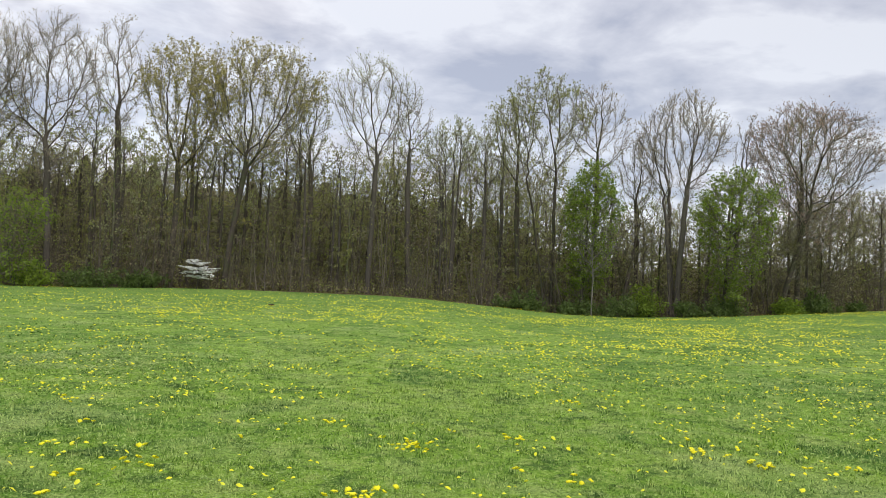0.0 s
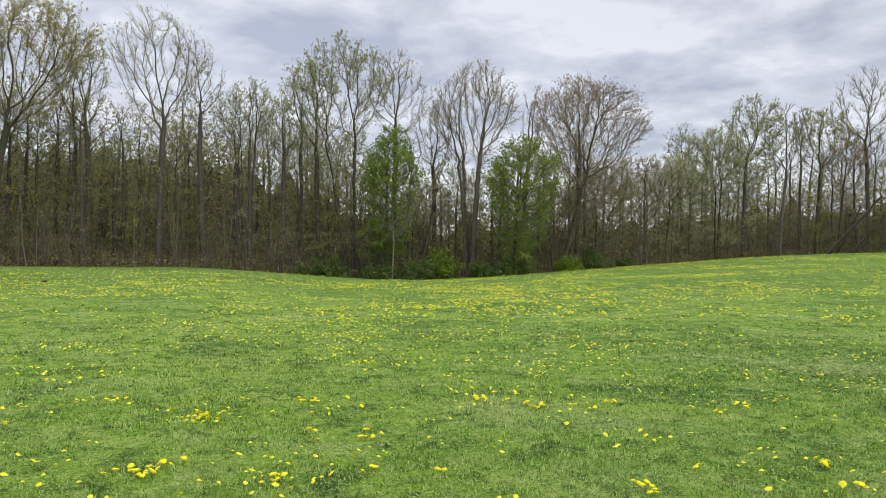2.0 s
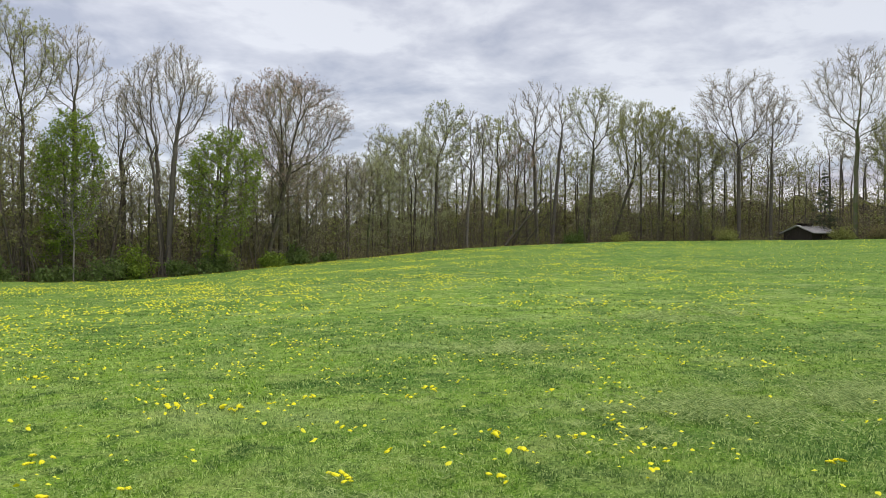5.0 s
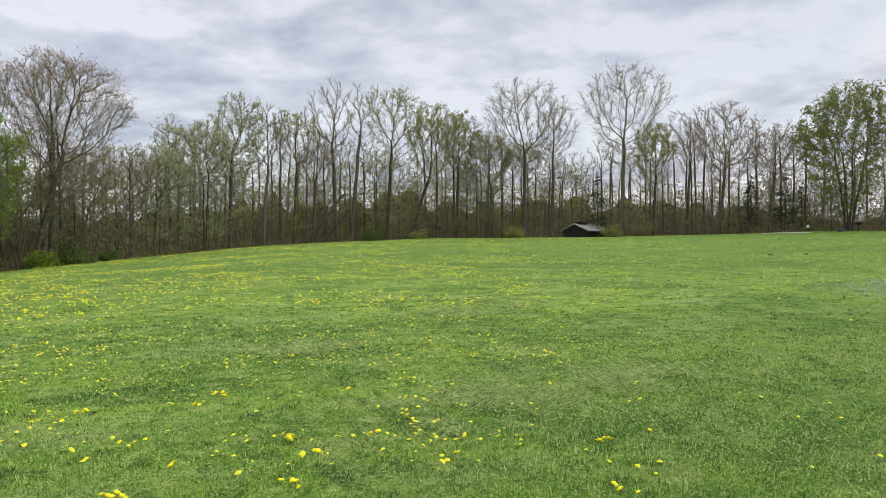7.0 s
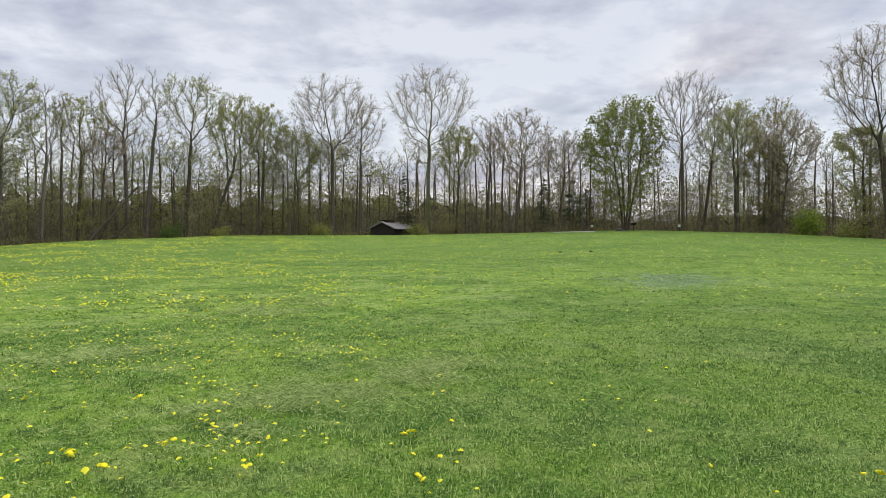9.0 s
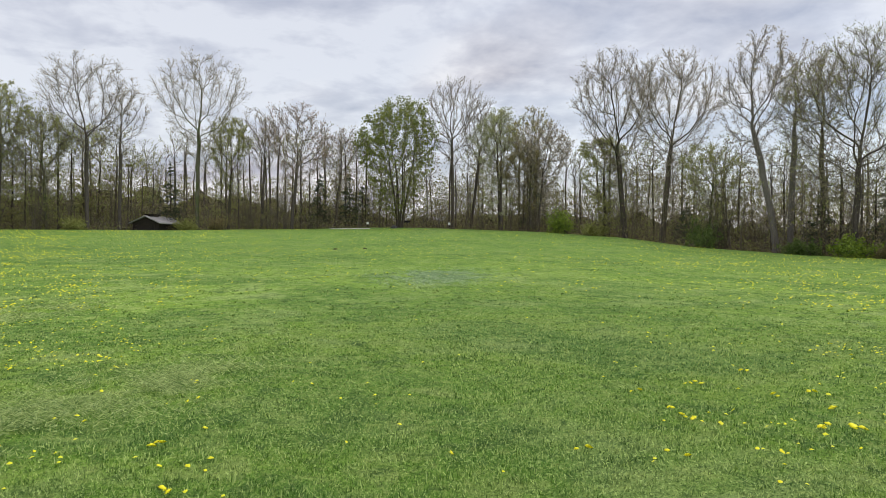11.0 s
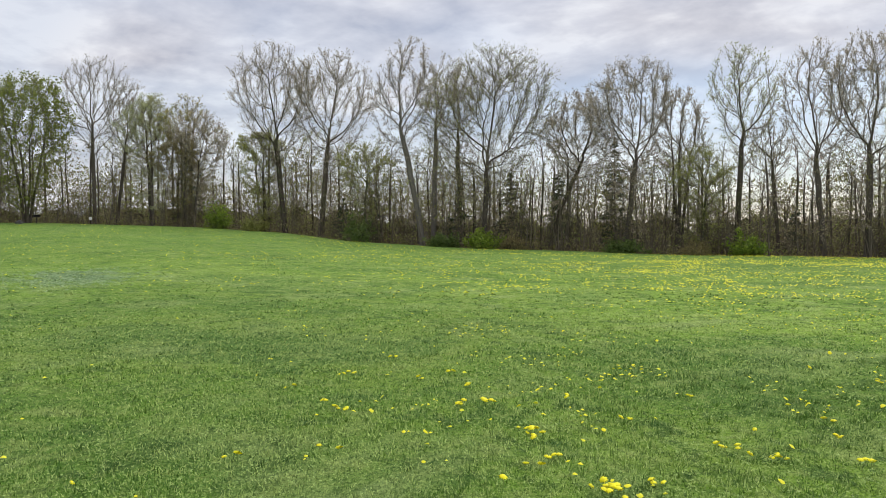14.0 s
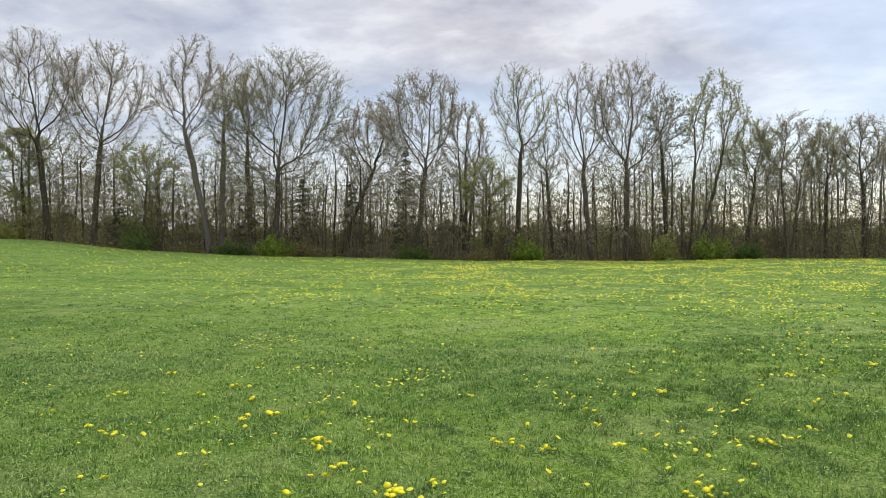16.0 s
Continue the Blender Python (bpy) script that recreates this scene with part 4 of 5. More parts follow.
tree(39.5, -54.6, 16.2, 2.9, "leaning tree with bright green young leaves", low=0.28, lean=(-1.8, -1.2), vase=0.7, leaves=1.45, stems=2, mat=('dark', 'olive'), split=0.65, lower=0.6, girth=1.35, detail=0.88)
tree(36.7, -58.0, 11.9, 2.5, "tree with greenish buds and bent stem", low=0.33, lean=(-0.8, -0.5), vase=0.5, leaves=1.01, mat=('dark', 'pale'), lower=0.6, girth=1.35, detail=0.88)
tree(33.4, -59.0, 12.3, 3.1, "round-crowned grey tree with dense twigs", low=0.27, lean=(-0.3, -0.2), vase=0.6, leaves=0.87, stems=2, mat=('grey', 'brown'), lower=0.6, girth=1.35, detail=0.88)
tree(31.9, -62.1, 11.6, 2.2, "slim tree with yellowish buds", low=0.33, lean=(-0.1, -0.1), vase=0.7, leaves=1.01, mat=('grey', 'olive'), lower=0.6, girth=1.35, detail=0.88)
tree(28.5, -61.5, 11.5, 2.4, "bare tree with open crown", low=0.32, lean=(0.3, 0.2), vase=0.6, leaves=0.55, mat=('grey', 'bud'), lower=0.6, girth=1.35, detail=0.88)
tree(71.8, -17.0, 10.0, 2.9, "young tree with fresh olive leaves", low=0.25, lean=(-0.0, -0.1), vase=0.5, leaves=1.74, mat=('moss', 'olive'), split=0.85, lower=1, girth=1.35, detail=0.88)
tree(51.6, -41.4, 9.2, 2.5, "young tree with yellowish green leaves", low=0.29, lean=(-0.0, -0.0), vase=0.5, leaves=1.45, mat=('moss', 'olive'), split=0.85, lower=1, girth=1.35, detail=0.88)
tree(92.1, 0.6, 11.0, 3.2, "tree with tan and green young leaves", low=0.19, lean=(0.0, -0.0), vase=0.6, leaves=1.26, mat=('dark', 'brown'), split=0.8, lower=1, leaf_size=0.11, girth=1.12, detail=0.7)
tree(94.1, 3.7, 15.7, 3.2, "tree with pale spring leaves", low=0.26, lean=(-0.0, 0.3), vase=0.6, leaves=1.61, mat=('grey', 'pale'), split=0.8, lower=0.6, leaf_size=0.11, girth=1.12, detail=0.7)
tree(82.6, -8.4, 11.0, 2.7, "dark-stemmed tree with olive sprays", low=0.25, lean=(0.0, 0.1), vase=0.5, leaves=2.07, mat=('dark', 'olive'), split=0.85, lower=1, leaf_size=0.11, girth=1.35, detail=0.7)
tree(41.2, 67.9, 10.8, 2.6, "rounded green tree at the far corner", low=0.24, lean=(-0.1, 0.0), vase=0.4, leaves=0.78, mat=('moss', 'pale'), split=0.8, lower=0.5, girth=1.12, detail=0.94)
tree(34.7, 64.8, 10.5, 2.3, "slim brownish tree at the far corner", low=0.25, lean=(0.0, -0.0), vase=0.6, leaves=0.52, mat=('dark', 'bud'), lower=0.4, girth=1.12, detail=0.94)
tree(26.4, -62.4, 9.8, 2.2, "bare grey tree with fine twigs", low=0.32, lean=(-0.4, -0.1), vase=0.6, leaves=1.10, mat=('grey', 'bud'), lower=0.6, girth=1.35, detail=0.88)

# ---- shrubs at the foot of the wood ----
shrub(-28.5, 51.8, 2.0, 1.7, "low green shrub at the wood's edge", "deep")
shrub(-25.1, 53.6, 1.8, 1.7, "low green shrub at the wood's edge", "deep")
shrub(-31.3, 50.1, 2.7, 1.8, "leafy light green shrub", "fresh")
shrub(3.7, 58.0, 2.0, 2.0, "brownish green twiggy shrub", "deep")
shrub(7.7, 58.3, 1.7, 1.8, "rounded green shrub in grass", "deep")
shrub(11.1, 58.4, 2.3, 1.7, "dark green leafy shrub", "deep")
shrub(13.1, 58.3, 3.2, 1.4, "bright green leafy shrub", "fresh")
shrub(16.9, 58.1, 1.4, 1.5, "low dense green shrub", "deep")
shrub(18.9, 58.1, 2.0, 1.6, "low dense green shrub", "deep")
shrub(27.2, 59.9, 2.2, 1.4, "dark green rounded shrub", "deep")
shrub(24.6, 59.0, 1.6, 1.2, "rounded green shrub in grass", "fresh")
shrub(31.2, 61.7, 1.0, 1.2, "rounded green shrub in grass", "deep")
shrub(66.8, 65.3, 2.3, 1.3, "dark green leafy shrub", "deep")
shrub(71.4, 62.1, 1.4, 1.2, "green brown twiggy shrub", "olive")
shrub(80.2, 53.6, 2.0, 1.8, "pale green leafy shrub", "olive")
shrub(87.6, 42.3, 2.0, 1.5, "pale green leafy shrub", "olive")
shrub(89.0, 39.3, 2.1, 1.8, "olive twiggy shrub beside the shed", "brown")
shrub(85.4, -4.0, 3.8, 1.1, "bright green young tree at the wood's edge", "fresh")
shrub(82.1, -7.0, 1.7, 1.8, "green brown twiggy shrub", "olive")
shrub(70.3, -16.2, 3.2, 1.6, "rounded green shrub in grass", "deep")
shrub(64.0, -23.2, 1.7, 2.1, "green shrub under the pale trees", "deep")
shrub(62.3, -25.4, 2.3, 2.1, "green shrub under the oak", "fresh")
shrub(60.6, -27.7, 2.1, 1.5, "brownish green twiggy shrub", "brown")
shrub(54.4, -34.9, 1.7, 1.6, "dark green leafy shrub", "deep")
shrub(48.0, -42.7, 2.4, 1.2, "bright green leafy shrub", "fresh")
shrub(50.3, -39.8, 1.5, 1.3, "brown green twiggy shrub", "brown")
shrub(37.1, -54.0, 2.7, 1.7, "bright green leafy shrub", "fresh")
shrub(35.2, -55.5, 2.0, 1.3, "rounded green shrub in grass", "deep")
shrub(40.0, -51.5, 2.7, 1.3, "olive green leafy shrub", "olive")

# ---- dark conifers among the bare trees ----
conifer(91.1, 46.5, 9.0, 2.0)
conifer(98.3, 24.4, 7.6, 2.0)
conifer(97.6, 28.3, 7.6, 1.7)
conifer(98.5, 22.6, 6.1, 1.7)
conifer(93.2, -0.8, 11.7, 2.4)
conifer(74.1, -18.4, 5.5, 1.5)
conifer(76.7, -15.9, 4.5, 1.5)
conifer(68.2, -25.7, 6.0, 1.9)
conifer(65.1, -29.8, 7.7, 1.9)
conifer(58.7, -37.4, 10.7, 1.7)
conifer(49.2, -49.1, 4.2, 1.4)
conifer(62.1, -33.4, 7.8, 1.7)

# ---- dandelion clumps near the path ----
clump(0.12, 6.92, 11)
clump(1.44, 6.07, 4)
clump(1.00, 7.43, 3)
clump(3.15, 6.88, 3)
clump(-0.10, 5.33, 4)
clump(-1.95, 5.79, 5)
clump(-3.89, 8.18, 3)
clump(-2.19, 5.38, 4)
clump(-2.09, 4.92, 3)
clump(-2.08, 6.25, 3)
clump(-0.82, 7.72, 3)
clump(0.42, 7.63, 2)
clump(0.05, 5.50, 3)
clump(3.00, 7.30, 2)
clump(2.75, 7.82, 2)
clump(2.66, 7.28, 2)
clump(3.55, 6.92, 2)
clump(3.98, 7.03, 2)
clump(1.85, 9.88, 5)
clump(0.95, 6.21, 2)
clump(-3.07, 7.10, 3)
clump(-1.42, 6.80, 2)
clump(-2.86, 6.14, 2)
clump(1.03, 7.41, 4)
clump(3.18, 6.94, 3)
clump(2.74, 7.32, 3)
clump(1.39, 5.19, 3)
clump(0.73, 5.06, 5)
clump(1.80, 5.06, 2)
clump(2.09, 4.50, 2)
clump(3.05, 4.51, 3)
clump(3.57, 4.85, 2)
clump(4.60, 4.78, 3)
clump(3.91, 3.89, 2)
clump(4.84, 6.46, 2)
clump(5.19, 6.58, 2)
clump(6.13, 5.78, 2)
clump(5.76, 4.57, 1)
clump(5.09, 4.35, 2)
clump(4.46, 4.34, 2)
clump(-0.14, 5.36, 5)
clump(3.96, 6.98, 2)
clump(4.59, 4.79, 3)
clump(4.48, 4.31, 2)
clump(3.06, 4.51, 3)
clump(3.91, 3.89, 2)
clump(6.13, 2.85, 3)
clump(6.62, 2.66, 1)
clump(5.13, 2.25, 1)
clump(7.54, 3.27, 1)
clump(7.09, 5.12, 1)
clump(5.11, 4.34, 2)
clump(4.79, 6.37, 1)
clump(3.16, 6.95, 3)
clump(3.67, 5.66, 2)
clump(5.75, 6.82, 2)
clump(5.21, 6.72, 3)
clump(8.06, 6.61, 1)
clump(7.16, 5.80, 1)
clump(7.56, -1.47, 2)
clump(7.94, -1.36, 2)
clump(9.08, -1.81, 3)
clump(10.03, -2.64, 3)
clump(8.60, -2.59, 2)
clump(8.86, -2.98, 2)
clump(8.05, -2.90, 2)
clump(7.32, -2.51, 2)
clump(7.34, -2.84, 2)
clump(6.36, -2.75, 3)
clump(6.02, -2.68, 2)
clump(5.55, -2.39, 2)
clump(5.61, -2.54, 2)
clump(6.43, -0.47, 2)
clump(6.47, -1.07, 1)
clump(6.33, -1.19, 1)
clump(6.22, 0.55, 1)
clump(5.12, 2.21, 1)
clump(4.93, -2.58, 3)
clump(5.36, -3.85, 4)
clump(5.05, -4.04, 3)
clump(4.81, -4.50, 3)
clump(5.70, -5.19, 2)
clump(7.60, -6.98, 2)
clump(6.74, -7.03, 2)
clump(6.85, -4.75, 2)
clump(5.70, -4.40, 1)
clump(4.96, -2.91, 2)
clump(8.08, -2.90, 2)
clump(7.36, -2.82, 3)
clump(7.35, -2.53, 2)
clump(6.32, -2.74, 4)
clump(5.65, -2.60, 2)
clump(5.30, -2.03, 1)
clump(7.22, -3.55, 2)
clump(6.38, -3.62, 2)
clump(5.29, -4.81, 2)
clump(7.58, -1.44, 2)
clump(8.65, -1.19, 2)
clump(3.77, -4.08, 6)
clump(4.16, -5.49, 6)
clump(4.69, -7.63, 2)
clump(4.68, -7.22, 2)
clump(5.84, -6.37, 3)
clump(6.77, -7.06, 2)
clump(5.86, -9.68, 2)
clump(5.56, -8.31, 2)
clump(4.60, -4.56, 1)
clump(3.93, -4.91, 1)
clump(9.03, -14.51, 3)
clump(4.90, -2.58, 3)
clump(4.93, -2.89, 1)
clump(5.31, -8.92, 2)
clump(5.30, -9.89, 2)

# ---- the wood behind: shared young trees ----
rng = np.random.default_rng(31)
kinds = []
for i, (h, c, low, mat, leaves, lower) in enumerate((
    (15, 2.2, 0.45, ("dark", "olive"), 0.6, 0.5), (16, 2.0, 0.5, ("grey", "bud"), 0.4, 0.3), (14, 2.4, 0.4, ("dark", "olive"), 0.8, 0.7),
    (17, 2.0, 0.5, ("grey", "pale"), 0.6, 0.4), (13, 2.0, 0.35, ("moss", "olive"), 1.0, 0.8), (15, 1.8, 0.5, ("dark", "rust"), 0.5, 0.4),
    (16, 2.1, 0.45, ("dark", "bud"), 0.25, 0.3), (12, 2.2, 0.3, ("moss", "pale"), 0.8, 0.8))):
    kinds.append(tree_meshes(500 + i, h, c, low=low, split=0.85, vase=0.7, limbs=6, mat=mat, leaves=leaves * 0.9, leaf_size=0.15, lower=lower * 0.7, detail=0.47, girth=0.85))
words = ("slim woodland tree with olive leaves", "slim grey woodland tree with tan buds", "woodland tree with olive young leaves", "grey woodland tree with pale green buds", "mossy woodland tree with olive leaves", "dark woodland tree with reddish buds", "bare dark woodland tree", "low mossy woodland tree with pale green leaves")
first = {}
for az0, az1, depth, n, small in ((37, -5, 22, 116, 0.95), (-5, -29, 22, 44, 0.80), (-29, -60, 20, 58, 0.86), (-60, -76, 16, 34, 0.78), (-76, -92, 16, 20, 0.74), (-92, -108, 14, 17, 0.74), (-108, -166, 15, 96, 0.66)):
    for i in range(n):
        az = az0 + (az1 - az0) * (i + rng.random()) / n
        r = float(edge_of(np.array(az))[0]) + 2.5 + depth * rng.random() ** 1.2
        x, y = spot(az, r)
        k = int(rng.choice((0, 2, 4, 1, 3, 7, 2, 0) if az > -62 else (1, 5, 6, 3, 0, 1, 5, 2)))
        m = pose(x, y, float(ground_z(x, y)) - 0.1, 0, 0, rng.uniform(0, 360))
        size = small * rng.uniform(0.72, 1.12) * (1.0 + 0.004 * (r - 60))
        if k in first:
            ob = copy_thing(first[k], m)
            ob.matrix_basis = m @ Matrix.Scale(size, 4)
        else:
            first[k] = stand("woodland_tree", kinds[k], x, y, words[k], "tree", "woodland trees", rng.uniform(0, 360), size)

# ---- undergrowth: saplings and brush, one mass ----


def sapling(rng, height, wide, n_side, leaf_n):
    """A clump of thin young stems whose shoots sweep upward."""
    k = int(rng.integers(2, 5))
    st = np.c_[rng.normal(size=(k, 2)) * 0.3, np.full(k, -0.1)]
    stems = spread_lines(rng, st, unit(np.c_[rng.normal(size=(k, 2)) * 0.16, np.ones(k)]), np.full(k, height) * rng.uniform(0.6, 1, k), 4, 0.06, 0.08)
    s, d, u = offshoots(rng, stems, n_side, 0.12, 0.55, 0.45, 0.15)
    long = wide * rng.uniform(0.4, 1.0, len(s)) * (1.2 - 0.75 * u)
    side = spread_lines(rng, s, d, long, 1, 0.1, 0.1)
    s2, d2, _ = offshoots(rng, side, 5, 0.2, 0.45, 0.7, 0.15)
    l2 = np.repeat(long, 5) * rng.uniform(0.3, 0.6, len(s2))
    wood = merge([tubes(stems, np.full(k, 0.012 + height * 0.0045), np.full(k, 0.01), 3), slivers(rng, s, unit(side[:, 1] - s), long, np.full(len(s), 0.032)), slivers(rng, s2, d2, l2, np.full(len(s2), 0.024))])
    ends = (s2 + d2 * (l2 * rng.uniform(0.4, 1.0, len(s2)))[:, None])[rng.permutation(len(s2))[:leaf_n]]
    return wood, leaflets(rng, ends, 0.12)


forms = [sapling(rng, rng.uniform(3.0, 9.0), rng.uniform(1.0, 2.0), 11, 90) for _ in range(14)]
wood, green, tan_ = [], [], []
for az0, az1, depth, n in ((36, -5, 16, 130), (-5, -29, 14, 60), (-29, -60, 14, 120), (-60, -92, 12, 110), (-92, -166, 9, 280)):
    for i in range(n):
        az = az0 + (az1 - az0) * rng.random()
        r = float(edge_of(np.array(az))[0]) + 0.3 + depth * rng.random() ** 1.6
        x, y = spot(az, r)
        (wv, wt), (lv, lt) = forms[int(rng.integers(0, 14))]
        a = rng.random() * 6.28
        size = rng.uniform(0.5, 1.2)
        turn = np.array([[np.cos(a), np.sin(a), 0], [-np.sin(a), np.cos(a), 0], [0, 0, 1]]) * size
        move = np.array([x, y, float(ground_z(x, y))])
        wood.append((wv @ turn + move, wt))
        (green if rng.random() < 0.5 else tan_).append((lv @ turn + move, lt))

# the deep wood: a thicket of crossing twigs and small leaves
for az0, az1, near, depth, high, n_twig, n_leaf in ((40, -4, 3, 20, 11.0, 17000, 66000), (-4, -31, 3, 20, 9.0, 10000, 32000), (-27, -62, 4, 18, 9.5, 16000, 56000), (-62, -93, 4, 16, 7.0, 11000, 36000), (-93, -110, 3, 14, 8.0, 6500, 19000), (-110, -168, 2.5, 13, 7.5, 16000, 50000)):
    for n, bits in ((n_twig, wood), (int(n_leaf * (0.75 if az1 > -65 else 0.5)), green), (int(n_leaf * (0.25 if az1 > -65 else 0.5)), tan_)):
        az = rng.uniform(az1, az0, n)
        far, _ = edge_of(az)
        r = far + near + depth * rng.random(n)
        x, y = spot(az, r)
        clot = value_noise(x, y, 0.14, 41) * 0.6 + value_noise(x, y, 0.6, 42) * 0.4
        top = high * (0.2 + 1.45 * clot) * np.interp(r - far, (0, 6, 14), (0.5, 0.85, 1.0))
        z = top * rng.random(n) ** 1.15
        p = np.stack([x, y, ground_z(x, y) + z], -1)
        keep = rng.random(n) < 2.4 * clot - (0.3 if az1 > -30 else 0.55)
        p = p[keep]
        n = len(p)
        if bits is wood:
            d = unit(rng.normal(size=(n, 3)) * np.array([0.5, 0.5, 0.4]) + np.array([0, 0, 0.75]))
            bits.append(slivers(rng, p, d, rng.uniform(0.7, 2.2, n), rng.uniform(0.022, 0.045, n)))
        else:
            # leaves hang in level sprays
            spray = rng.integers(0, max(1, n // 11), n)
            shift = rng.normal(size=(n, 3)) * np.array([0.75, 0.75, 0.10])
            back = (r - far)[keep][spray]
            bits.append(leaflets(rng, p[spray] + shift, np.interp(back, (2, 7, 13, 22), (0.10, 0.12, 0.17, 0.26))))
# leaves of the farther rows
for az0, az1, high, n in ((40, -4, 13.0, 11000), (-4, -31, 9.0, 9000), (-31, -62, 10.5, 12000), (-62, -93, 8.5, 12000), (-93, -110, 6.5, 4500), (-110, -168, 6.0, 13000)):
    for bits, share in ((green, 0.9), (tan_, 1.0)):
        m = int(n * share)
        az = rng.uniform(az1, az0, m)
        far, _ = edge_of(az)
        r = far + rng.uniform(9, 23, m)
        x, y = spot(az, r)
        z = high * (0.15 + 1.3 * value_noise(az * 0.6, r * 0.05, 1.0, 51)) * rng.random(m)
        spray = rng.integers(0, m // 8, m)
        p = np.stack([x, y, ground_z(x, y) + z], -1)[spray] + rng.normal(size=(m, 3)) * np.array([0.9, 0.9, 0.16])
        bits.append(leaflets(rng, p, 0.19))
# low brush at the foot of the wood
for n, bits in ((22000, wood), (24000, green), (20000, tan_)):
    az = rng.uniform(-168, 38, n)
    far, _ = edge_of(az)
    back = rng.random(n) ** 1.4
    x, y = spot(az, far + 0.4 + 5.5 * back)
    clot = value_noise(x, y, 0.3, 61) * 0.6 + value_noise(x, y, 1.1, 62) * 0.4
    z = (0.5 + 3.2 * clot) * (0.35 + back) * rng.random(n) ** 1.3
    p = np.stack([x, y, ground_z(x, y) + z], -1)
    if bits is wood:
        d = unit(rng.normal(size=(n, 3)) * np.array([0.6, 0.6, 0.4]) + np.array([0, 0, 0.6]))
        bits.append(slivers(rng, p, d, rng.uniform(0.4, 1.2, n), rng.uniform(0.02, 0.04, n)))
    else:
        bits.append(leaflets(rng, p, 0.12))
# the far wood: a dense ragged sheet behind all rows, its shade painted in
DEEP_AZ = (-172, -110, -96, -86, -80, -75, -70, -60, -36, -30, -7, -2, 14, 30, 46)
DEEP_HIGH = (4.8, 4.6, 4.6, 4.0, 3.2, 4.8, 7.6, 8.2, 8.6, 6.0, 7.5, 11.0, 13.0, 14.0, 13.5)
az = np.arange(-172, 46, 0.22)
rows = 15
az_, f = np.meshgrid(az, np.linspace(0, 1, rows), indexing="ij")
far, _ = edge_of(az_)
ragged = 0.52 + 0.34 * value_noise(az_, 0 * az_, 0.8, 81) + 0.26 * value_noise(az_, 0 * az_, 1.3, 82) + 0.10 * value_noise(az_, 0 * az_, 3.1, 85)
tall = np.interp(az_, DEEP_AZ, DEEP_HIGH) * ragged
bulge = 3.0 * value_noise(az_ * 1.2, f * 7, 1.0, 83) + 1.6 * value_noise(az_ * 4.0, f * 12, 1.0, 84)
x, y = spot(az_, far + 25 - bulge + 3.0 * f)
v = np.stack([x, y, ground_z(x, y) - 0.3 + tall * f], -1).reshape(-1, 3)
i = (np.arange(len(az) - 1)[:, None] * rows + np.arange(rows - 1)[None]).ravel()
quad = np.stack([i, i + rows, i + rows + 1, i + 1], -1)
stuff("far_wood", mesh_of("far_wood", v, np.r_[quad[:, [0, 1, 2]], quad[:, [0, 2, 3]]], shaded_depth_material), "brown and olive backdrop sheet behind the trees, painted with the wood's inner shade", "wood")
stuff("undergrowth_stems", mesh_of("undergrowth_stems", *merge(wood), bark["brushwood"]), "thin bare saplings and brush under the trees", "undergrowth")
stuff("undergrowth_leaves", mesh_of("undergrowth_leaves", *merge(green), leaf["brush"]), "olive green young leaves of the undergrowth", "undergrowth")
stuff("undergrowth_buds", mesh_of("undergrowth_buds", *merge(tan_), leaf["thicket"]), "brownish buds and leaves of the undergrowth", "undergrowth")

# ---- the flowering dogwood ----


def dogwood(x, y, height, wide):
    """A small tree that carries its white blossom in flat tiers."""
    rng = np.random.default_rng(901)
    line = np.array([[[0, 0, -0.2], [0.1, 0.05, height * 0.5], [0.05, 0, height * 0.95]]])
    n = 60
    tier = rng.choice(5, n, p=[0.2, 0.26, 0.24, 0.18, 0.12])
    h = height * np.array([0.45, 0.58, 0.70, 0.84, 0.95])[tier] + rng.normal(size=n) * 0.03
    a = rng.random(n) * 6.283
    length = wide * rng.uniform(0.3, 1.15, n) * np.array([0.75, 1.0, 0.9, 0.75, 0.55])[tier]
    boughs = spread_lines(rng, np.c_[np.zeros(n), np.zeros(n), h - 0.15], unit(np.c_[np.cos(a), np.sin(a), np.full(n, 0.12)]), length, 3, 0.06, -0.02)
    s, d, _ = offshoots(rng, boughs, 8, 0.25, 0.5, 0.7, 0.0)
    long = np.repeat(length, 8) * rng.uniform(0.15, 0.35, len(s))
    d = unit(d * np.array([1, 1, 0.25]))
    bloom = np.concatenate([s + d * (long * f)[:, None] for f in (0.25, 0.5, 0.75, 1.0)]) + rng.normal(size=(4 * len(s), 3)) * np.array([0.06, 0.06, 0.02])
    wood = merge([tubes(line, np.array([0.06]), np.array([0.015]), 6), tubes(boughs, np.full(n, 0.02), np.full(n, 0.006), 3), slivers(rng, s, d, long, np.full(len(s), 0.015))])
    petals, tri_ = leaflets(rng, 0 * bloom, 0.22)
    meshes = [mesh_of("trunk", *wood, bark["grey"], True), mesh_of("blossom", (petals.reshape(-1, 3, 3) * np.array([1, 1, 0.25]) + bloom[:, None]).reshape(-1, 3), tri_, leaf["white"])]
    return stand("dogwood", meshes, x, y, "white flowering dogwood with layered blossom", "tree")


dogwood(-21.2, 54.5, 2.5, 1.3)

